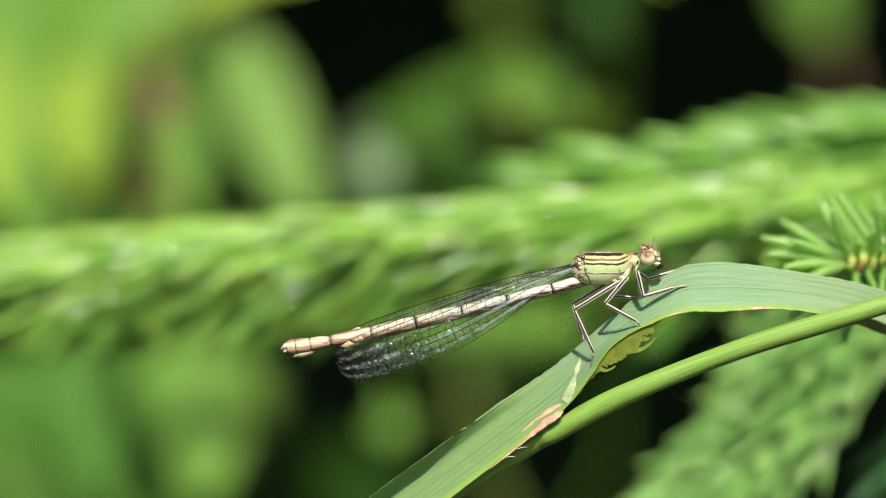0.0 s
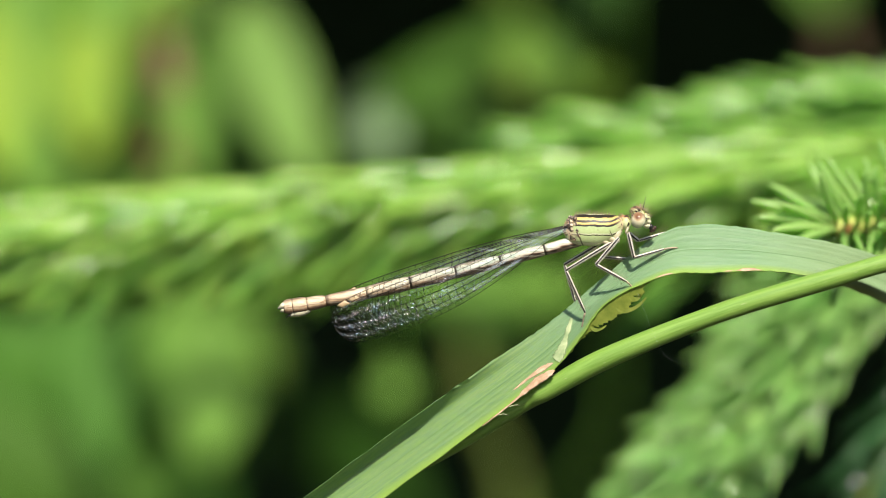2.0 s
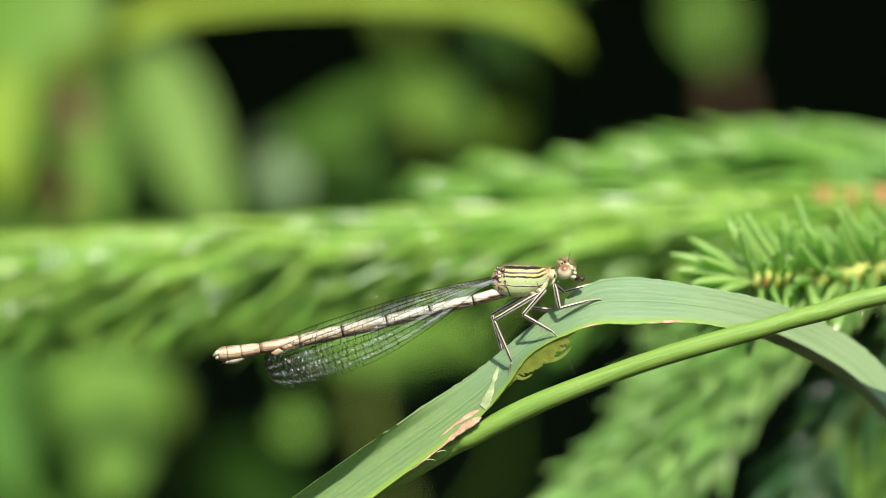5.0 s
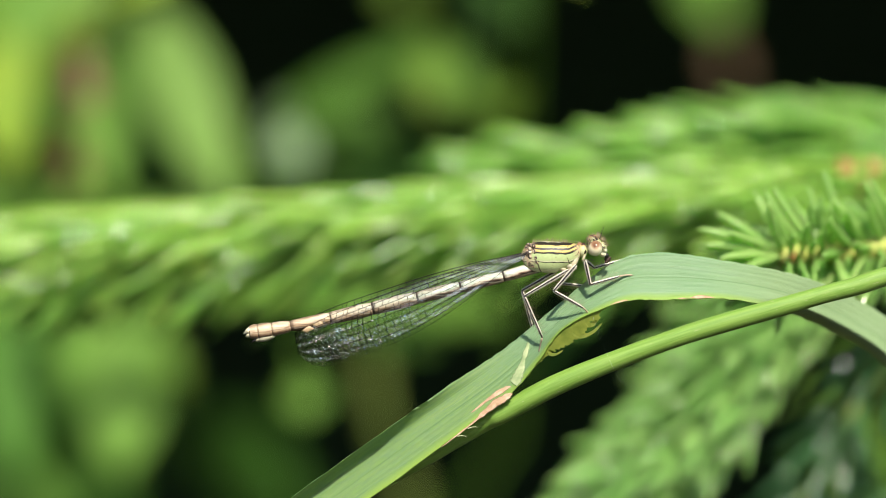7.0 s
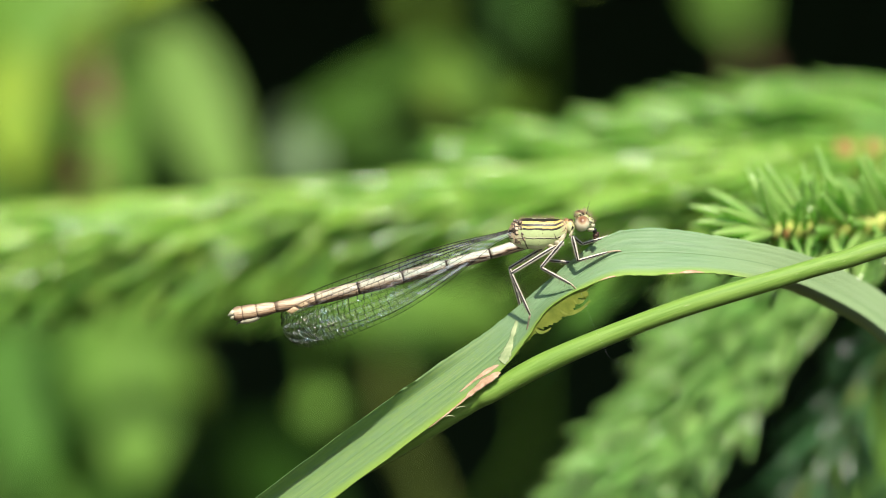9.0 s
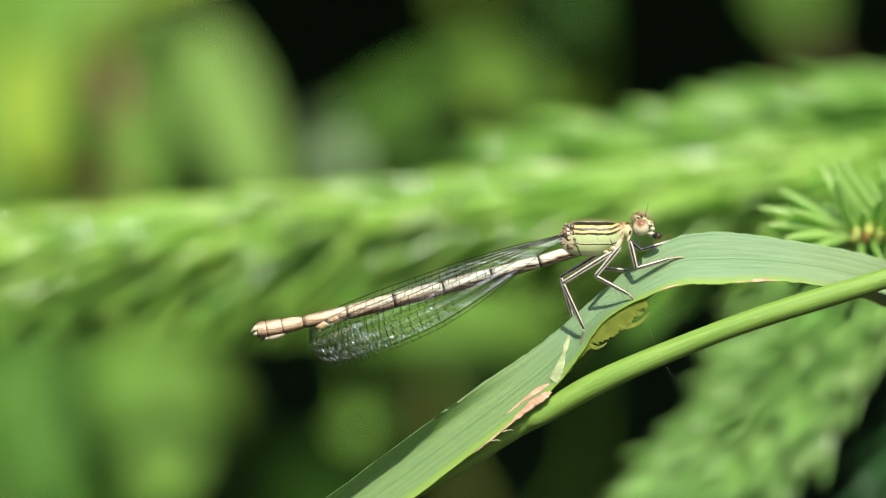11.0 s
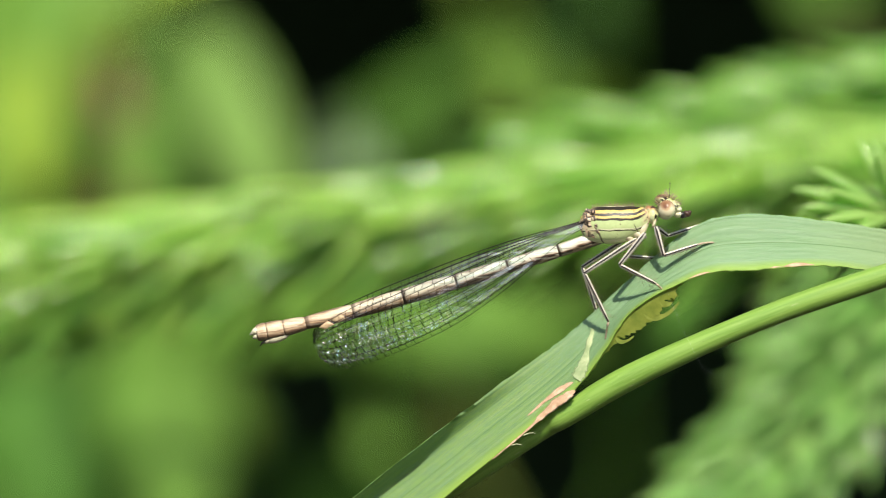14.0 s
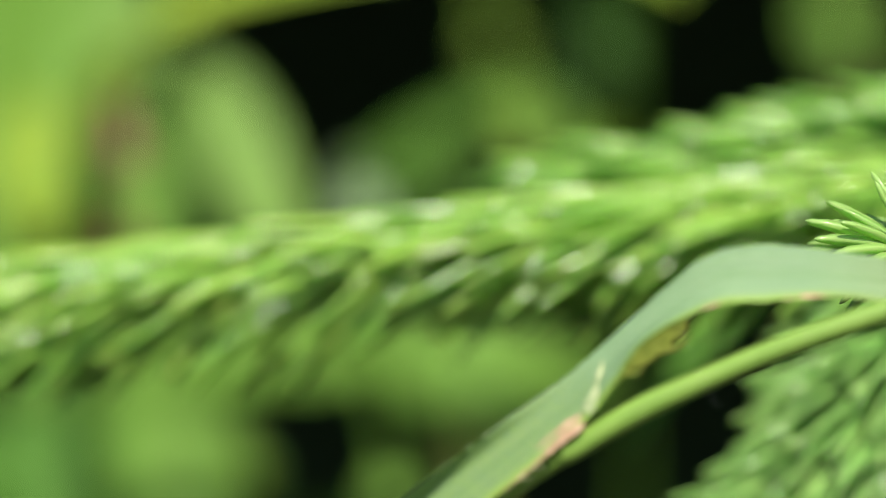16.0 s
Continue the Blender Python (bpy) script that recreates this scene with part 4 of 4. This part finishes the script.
def thorax(root, rng):
    bm = bmesh.new()
    stations = curve([(12.7, -2.5, 0.55, 0.5), (13.2, -2.15, 1.25, 1.0), (14.2, -1.95, 1.55, 1.35), (15.8, -1.95, 1.6, 1.45), (17.2, -1.75, 1.32, 1.3), (18.1, -1.6, 1.0, 0.95), (18.5, -1.6, 0.6, 0.6)], 4)
    rows = []
    for x, zc, hz, hy in stations:
        ring = []
        for k in range(28):
            a = 2 * math.pi * k / 28
            c, s = math.cos(a), math.sin(a)
            r = (abs(c) ** 2.6 + abs(s) ** 2.6) ** (-1 / 2.6)
            crease = 1 - 0.03 * math.exp(-((s * hz + zc + 2.62) / 0.12) ** 2)
            lean = 0.10 * s - 0.42 * s * min(1.0, max(0.0, (16.4 - x) / 3))
            ring.append(mm(x + lean, c * r * hy * crease, zc + s * r * hz))
        rows.append(ring)
    made = grid(bm, rows, True, 0, 0.04)
    bm.faces.new(made[0])
    bm.faces.new(made[-1])
    body = part("thorax", fold(bm), THORAX, root, "yellow-green thorax with black stripes")
    bm = bmesh.new()
    for x, y, z, r in ((13.35, 0.75, -0.80, 0.28), (13.2, 0.9, -1.15, 0.32), (13.3, 0.95, -1.55, 0.34), (13.45, 0.95, -1.95, 0.30), (13.6, 0.9, -2.35, 0.32), (13.8, 0.85, -2.75, 0.30), (13.7, 1.1, -0.85, 0.20), (13.75, 1.15, -1.4, 0.22), (13.95, 1.15, -2.0, 0.22), (14.1, 1.12, -2.5, 0.20)):
        for sign in (-1, 1):
            tilt = pose(0, 0, 0, 0, rng.uniform(20, 70), sign * rng.uniform(-20, 20))
            ellipsoid(bm, mm(x, sign * (y * 1.02 + 0.02), z), (r / 720, r / 1700, r / rng.uniform(850, 1500)), tilt, rings=7, sides=10)
    part("wing_root", fold(bm), JOINT, body, "pinkish tan knuckles of the wings", kind="stuff")
    bm = bmesh.new()
    ellipsoid(bm, mm(18.8, 0, -1.2), (0.00052, 0.0008, 0.00078), rings=9, sides=14)
    ellipsoid(bm, mm(18.45, 0, -0.80), (0.00036, 0.0007, 0.00042), rings=8, sides=12)
    part("prothorax", fold(bm), FACE, root)
    bm = bmesh.new()
    for x, y, z, a, b in ((17.95, 0.62, -2.25, 0.40, 0.80), (17.5, 0.62, -2.85, 0.85, 0.34), (16.5, 0.6, -3.05, 0.8, 0.28), (18.9, 0.42, -1.95, 0.17, 0.46)):
        for sign in (-1, 1):
            ellipsoid(bm, mm(x, sign * y, z), (a / 1100, 0.00036, b / 1100), pose(0, 0, 0, sign * 15, 22, 0), rings=8, sides=12)
    part("leg_base", fold(bm), COXA, root)
    bm = bmesh.new()
    ends = []
    for k in range(150):
        x = rng.uniform(13.6, 18.6)
        top = -0.42 - 0.10 * abs(x - 15.2)
        ends.append((mm(x, rng.uniform(-0.6, 0.6), top - 0.1), Vector((rng.uniform(-0.25, 0.35), rng.uniform(-0.6, 0.6), 1)), rng.uniform(0.0004, 0.00085)))
    hairs(bm, ends)
    part("hair", bm, BRISTLE, body, kind="stuff")


def head(root, rng):
    neck = mm(19.2, 0, -1.1)
    bm = bmesh.new()
    ellipsoid(bm, mm(20.0, 0, -0.5), (0.00072, 0.00165, 0.00068), rings=12, sides=18)
    ellipsoid(bm, mm(19.75, 0, 0.05), (0.0006, 0.0012, 0.00045), rings=10, sides=14)
    ellipsoid(bm, mm(20.75, 0, -0.75), (0.0005, 0.00085, 0.0006), rings=8, sides=14)
    skull = part("head", fold(bm), FACE, root, pivot=neck)
    for sign in (-1, 1):
        bm = bmesh.new()
        ellipsoid(bm, mm(19.98, sign * 1.5, -0.88), (0.00074, 0.0007, 0.0008), rings=14, sides=20)
        part("eye", fold(bm), EYE, skull, "cream and brown compound eye", pivot=mm(19.98, sign * 1.55, -0.85))
        bm = bmesh.new()
        base = mm(20.35, sign * 0.5, 0.1)
        tube(bm, [base, base + Vector((0.0001, sign * 0.0001, 0.0004)), base + Vector((0.0003, sign * 0.0003, 0.0014))], [0.00004, 0.00002, 0.000008], 6)
        part("antenna", fold(bm), BLACK, skull)
    bm = bmesh.new()
    ellipsoid(bm, mm(21.0, 0, -1.0), (0.00035, 0.00075, 0.0003), rings=8, sides=12)
    ellipsoid(bm, mm(20.95, 0, -1.4), (0.0004, 0.0007, 0.0003), rings=8, sides=12)
    part("labrum", fold(bm), CREAM, skull)
    bm = bmesh.new()
    for sign in (-1, 1):
        ellipsoid(bm, mm(21.3, sign * 0.3, -1.5), (0.00024, 0.00022, 0.0003), rings=7, sides=9)
    part("jaw", fold(bm), BLACK, skull)
    bm = bmesh.new()
    ends = []
    for k in range(150):
        a, b = rng.uniform(-0.3, 3.1), rng.uniform(-1, 1)
        d = Vector((math.cos(a), b, math.sin(a)))
        ends.append((mm(20.1, 0, -0.6) + Vector((d.x * 0.00075, d.y * 0.0014, d.z * 0.0008)), d + Vector((0.2, 0, 0.1)), rng.uniform(0.00035, 0.0009)))
    hairs(bm, ends)
    part("hair", bm, BRISTLE, skull, kind="stuff")
    bm = bmesh.new()
    spot = mm(21.55, 0, -1.6)
    ellipsoid(bm, spot, (0.00034, 0.0003, 0.00026), pose(0, 0, 0, 0, 30, 0), rings=8, sides=10)
    ellipsoid(bm, spot + Vector((0.00022, -0.0001, 0.00012)), (0.00018, 0.00017, 0.0002), rings=6, sides=8)
    ellipsoid(bm, spot + Vector((-0.00015, -0.0001, -0.0002)), (0.0002, 0.00016, 0.00014), rings=6, sides=8)
    morsel = part("prey_morsel", fold(bm), PREY, skull, "dark chewed remains of prey", pivot=spot)
    return skull, morsel


def abdomen(root):
    joints = [(14.7, -2.85, 0.60), (10.6, -4.0, 0.60), (6.16, -5.1, 0.63), (1.72, -6.2, 0.69), (-2.83, -7.3, 0.72), (-7.16, -8.3, 0.68), (-11.2, -9.1, 0.60), (-13.1, -9.45, 0.76), (-14.55, -9.65, 0.82), (-15.4, -9.74, 0.70)]
    base = mm(13.4, 0, -3.1)
    first = None
    for i, ((x0, z0, r0), (x1, z1, r1)) in enumerate(zip(joints, joints[1:])):
        bm = bmesh.new()
        line, radii = [], []
        for k in range(9):
            t = k / 8
            line.append(mm(x0 + (x1 - x0) * t, 0, z0 + (z1 - z0) * t))
            r = r0 + (r1 - r0) * t
            pinch = 0.94 + 0.06 * math.sin(math.pi * min(1, t * 1.15)) + (0.02 if 0.85 < t < 0.99 else 0)
            radii.append((r * pinch - (0.035 if k in (0, 8) else 0)) / 1000)
        tube(bm, line, radii, 18, 0.95)
        unit_uv(bm)
        ob = part("abdomen" if first is None else "abdomen_segment", fold(bm), ABDOMEN, root if first is None else first, pivot=base)
        first = first or ob
    bm = bmesh.new()
    ellipsoid(bm, mm(-13.7, 0, -10.2), (0.0011, 0.00042, 0.00044), pose(0, 0, 0, 0, -14, 0), rings=8, sides=10)
    ellipsoid(bm, mm(-14.5, 0, -10.45), (0.0004, 0.0003, 0.00022), pose(0, 0, 0, 0, -30, 0), rings=7, sides=9)
    for sign in (-1, 1):
        tube(bm, [mm(-15.3, sign * 0.28, -9.5), mm(-15.6, sign * 0.26, -9.65), mm(-16.0, sign * 0.16, -9.9)], [0.00034, 0.00027, 0.00005], 10)
        tube(bm, [mm(-15.3, sign * 0.2, -9.95), mm(-15.6, sign * 0.18, -10.1), mm(-15.75, sign * 0.12, -10.2)], [0.00026, 0.00018, 0.00006], 8)
    part("tail_appendage", fold(bm), TAILPIECE, first, "cream ovipositor and tail hooks")
    bm = bmesh.new()
    tube(bm, [mm(-14.6, -0.12, -10.45), mm(-14.95, -0.12, -10.6), mm(-15.2, -0.12, -10.9)], [0.00014, 0.0001, 0.00003], 8)
    part("tail_hook", fold(bm), BLACK, first, "small dark hook")
    return first


SPANS = [(0, 0.22, 0.22), (0.08, 0.4, 0.4), (0.16, 0.7, 0.95), (0.25, 0.95, 1.75), (0.4, 1.2, 2.8), (0.55, 1.3, 3.5), (0.7, 1.35, 3.7), (0.82, 1.3, 3.65), (0.9, 1.15, 3.45), (0.955, 0.9, 3.0), (0.985, 0.5, 2.35), (1.0, -0.1, 1.4)]


def wing(root, base, tip, seed, spot):
    """A folded wing from its root to its tip: film, veins and the dark spot near the tip."""
    rng = random.Random(seed)
    base, tip = mm(*base), mm(*tip)
    way = tip - base
    up = Vector((way.z, 0, -way.x)).normalized()
    if up.z < 0:
        up = -up
    outline = curve(SPANS, 6)
    ts = [o[0] for o in outline]

    def at(t, s, proud=0.0):
        """s runs from the leading edge (0) to the trailing edge (1)."""
        a = float(np.interp(t, ts, [o[1] for o in outline]))
        b = float(np.interp(t, ts, [o[2] for o in outline]))
        v = a - (a + b) * s
        pleat = 0.07 * math.sin(s * 26) * min(1, (a + b) / 2)
        return base + way * t + up * (v / 1000) + Vector((0, (pleat + 0.25 * math.sin(2.2 * t) * (s - 0.5)) / 1000 + proud, 0))

    bm = bmesh.new()
    grid(bm, [[at(t, s) for s in np.linspace(0, 1, 25)] for t in ts], False, 0, 1 / len(ts))
    film = part("wing", bm, FILM, root, "clear glossy wing with dark net of veins", pivot=base)
    bm = bmesh.new()
    lanes = [0, 0.09, 0.18, 0.29, 0.41, 0.54, 0.67, 0.80, 0.91, 1.0]
    for i, s in enumerate(lanes):
        start = 0.0 if i in (0, 1, 2, 9) else (0.12, 0.18, 0.2, 0.24, 0.22, 0.26)[i - 3]
        line = [at(t, s + 0.012 * math.sin(t * 9 + i) * (0 < i < 9)) for t in np.linspace(start, 1.0, 34)]
        tube(bm, line, [0.00002 if i < 3 else 0.000013 if i == 9 else 0.000011] * len(line), 4)
    for i, (a, b) in enumerate(zip(lanes, lanes[1:])):
        t = 0.10 + 0.03 * rng.random() + (0.12 if i > 2 else 0)
        while t < 0.985:
            lean = 0.012 if i < 5 else -0.006
            tube(bm, [at(t, a), at(min(t + lean * rng.uniform(0.2, 1.2), 0.995), b)], 0.000014, 3)
            t += rng.uniform(0.028, 0.038) * (1.0 if t < 0.7 else 0.75)
    part("vein", bm, VEIN, film, kind="stuff")
    bm = bmesh.new()
    rows = []
    for t in np.linspace(spot - 0.018, spot + 0.018, 4):
        rows.append([at(t + 0.012 * (0.5 - s / 0.09), s, d) for s, d in ((0.0, -0.00003), (0.06, -0.00004), (0.12, -0.00003), (0.12, 0.00003), (0.06, 0.00004), (0.0, 0.00003))])
    made = grid(bm, rows, True)
    bm.faces.new(made[0])
    bm.faces.new(made[-1])
    part("wing_spot", fold(bm), WING_SPOT, film, "tan wing spot")
    return film


def leg(root, hip, knee, ankle, toe, rng, thick=0.82):
    """Femur, spined shin and clawed foot."""
    hip, knee, ankle, toe = (mm(*p) for p in (hip, knee, ankle, toe))
    bm = bmesh.new()
    line = [hip.lerp(knee, t) for t in (0, 0.1, 0.3, 0.6, 0.9, 1.0)]
    tube(bm, line, [r * thick / 1000 for r in (0.16, 0.27, 0.28, 0.25, 0.22, 0.2)], 12)
    thigh = part("leg", fold(bm), LEG, root, "cream leg with black lines", pivot=hip)
    bm = bmesh.new()
    line = [knee.lerp(ankle, t) for t in (0, 0.06, 0.2, 0.5, 0.8, 1.0)]
    tube(bm, line, [r * thick / 1000 for r in (0.14, 0.21, 0.2, 0.2, 0.19, 0.14)], 12)
    part("shin", fold(bm), LEG, thigh)
    bm = bmesh.new()
    line = [ankle.lerp(toe, t) + Vector((0, 0, 0.00008 * math.sin(t * 3.1))) for t in (0, 0.3, 0.32, 0.62, 0.64, 0.92, 1.0)]
    tube(bm, line, [r * thick / 1000 for r in (0.11, 0.13, 0.09, 0.12, 0.09, 0.11, 0.05)], 8)
    way = (toe - ankle).normalized()
    hairs(bm, [(toe, way + Vector((0, s, -0.6)), 0.00025) for s in (-0.4, 0.4)], 0.00004)
    part("foot", fold(bm), TOE, thigh)
    bm = bmesh.new()
    ends = []
    for a, b, count in ((hip, knee, 10), (knee, ankle, 12)):
        d = (b - a).normalized()
        s1 = d.cross(Vector((0, 1, 0))).normalized()
        for k in range(count):
            for sign in (-1, 1):
                p = a.lerp(b, 0.15 + 0.8 * (k + rng.uniform(0, 0.6)) / count)
                ends.append((p + s1 * sign * 0.00015, s1 * sign + d * 0.9 + Vector((0, rng.uniform(-0.8, 0.4), 0)), rng.uniform(0.0006, 0.0011)))
    hairs(bm, ends, 0.000021)
    part("bristle", bm, BRISTLE, thigh, kind="stuff")
    return thigh


def damselfly():
    rng = random.Random(12)
    root = thing("damselfly", mm(15.8, 0, -2.0), "pale green and tan damselfly with folded clear wings on grass", "damselfly")
    thorax(root, rng)
    skull, morsel = head(root, rng)
    tail = abdomen(root)
    wings = [wing(root, (13.2, -0.75, -1.75), (-10.7, -1.1, -10.7), 1, 0.937), wing(root, (13.2, -0.67, -1.78), (-10.65, -1.0, -10.69), 1, 0.893),
             wing(root, (13.2, 0.75, -1.6), (-10.9, 1.15, -9.75), 1, 0.93), wing(root, (13.2, 0.67, -1.63), (-10.85, 1.0, -9.77), 1, 0.893)]
    for row in (((19.0, -0.6, -2.2), (19.6, -0.4, -4.7), (22.6, 0.35, -3.85), (24.0, 0.7, -3.7)),
                ((19.0, 0.6, -2.2), (20.1, 1.3, -3.0), (23.2, 1.7, -2.1), (24.1, 1.75, -2.05)),
                ((18.1, -1.0, -2.7), (15.8, -1.2, -5.4), (18.9, -0.8, -7.1), (19.6, -0.55, -7.9)),
                ((17.8, 0.7, -3.1), (16.6, 1.6, -4.65), (19.8, 2.0, -4.95), (20.5, 1.95, -5.2)),
                ((17.4, -0.8, -3.2), (12.8, -1.0, -6.0), (14.75, -0.2, -10.2), (14.45, 0.15, -11.7)),
                ((16.3, 0.7, -3.3), (12.7, 1.4, -5.45), (13.9, 2.3, -9.5), (13.1, 2.5, -9.8))):
        leg(root, *row, rng)
    return root, skull, morsel, tail, wings


def motions():
    home = mm(15.8, 0, -2.0)
    rest = pose(*home)
    away = [(0, rest), (15.5, rest), (15.6, pose(*mm(19.4, 2, 27.2), 0, -17, 0)), (15.7, pose(*mm(24, 4, 80), 0, -20, 8)), (15.8, pose(*mm(26, 6.5, 125), 0, -18, 14)), (15.9, pose(*mm(26, 9, 150), 0, -15, 20)), (16.0, pose(*mm(26, 11, 165), 0, -15, 20))]
    walk(fly, away)
    # the long leaf overhead sags in a breath of wind and lifts again
    foot = long_leaf.location.copy()
    walk(long_leaf, [(t, pose(*foot, 0, a, 0)) for t, a in ((0, -4.5), (1.5, -4.5), (3.0, -3.5), (4.0, 0), (4.7, 0.3), (6.8, -4.0), (8.2, -4.0), (10.3, -3.5), (12.0, -4.0), (14.0, -3.5), (16.0, -3.5))])
    neck, jaw, waist = skull.location.copy(), morsel.location.copy(), tail.location.copy()
    nods = [(0, 2), (1.0, 1), (2.0, 3), (3.0, 2), (4.0, -4), (4.5, -2), (7.0, 6), (8.0, 3), (10.5, 4), (11.5, 0), (12.5, -2), (13.0, -5), (13.5, -4), (14.0, -6), (15.0, -2), (16.0, -2)]
    walk(skull, [(t, pose(*neck, 0, a, 0)) for t, a in nods])
    bites = [(0, -0.25, 0.0), (1.0, 0.0, 0.1), (2.0, -0.05, -0.1), (3.0, 0.05, -0.15), (4.0, 0.3, 0.0), (4.5, 0.3, 0.05), (7.0, -0.1, -0.3), (8.0, -0.05, -0.4), (10.5, -0.1, -0.25), (11.0, 0.1, 0.0), (11.5, 0.05, -0.2),
             (12.5, 0.2, 0.1), (13.0, 0.3, 0.1), (13.5, 0.2, 0.2), (14.0, 0.15, 0.15), (14.5, -0.25, 0.1), (15.0, -0.5, 0.15), (16.0, -0.5, 0.15)]
    walk(morsel, [(t, pose(jaw.x + x / 1000, jaw.y, jaw.z + z / 1000, 0, 60 * z, 0)) for t, x, z in bites])
    sag = [(0, 0.0), (2.0, -0.2), (4.5, -0.5), (8.0, -0.75), (10.5, -0.95), (13.0, -1.05), (15.5, -1.15), (15.6, 2.0), (16.0, 2.0)]
    walk(tail, [(t, pose(*waist, 0, a, 0)) for t, a in sag])
    for k, film in enumerate(wings):
        at, near = film.location.copy(), k < 2
        side = -1 if near else 1
        swing = [(t, pose(*at, 0, a * (1.0 if near else 1.8), 0)) for t, a in sag[:7]]
        swing += [(t, pose(*at, side * turn, -10, 0)) for t, turn in ((15.6, 60), (15.65, 10), (15.7, 70), (15.75, 20), (15.8, 70), (16.0, 60))]
        walk(film, swing)


ground()
thicket()
long_leaf = broad_plants()
grass = grass_stem()
grass_blade(grass)
grass_scars(grass)
threads()
spruce()
fly, skull, morsel, tail, wings = damselfly()
cam.data.dof.focus_object = fly
motions()
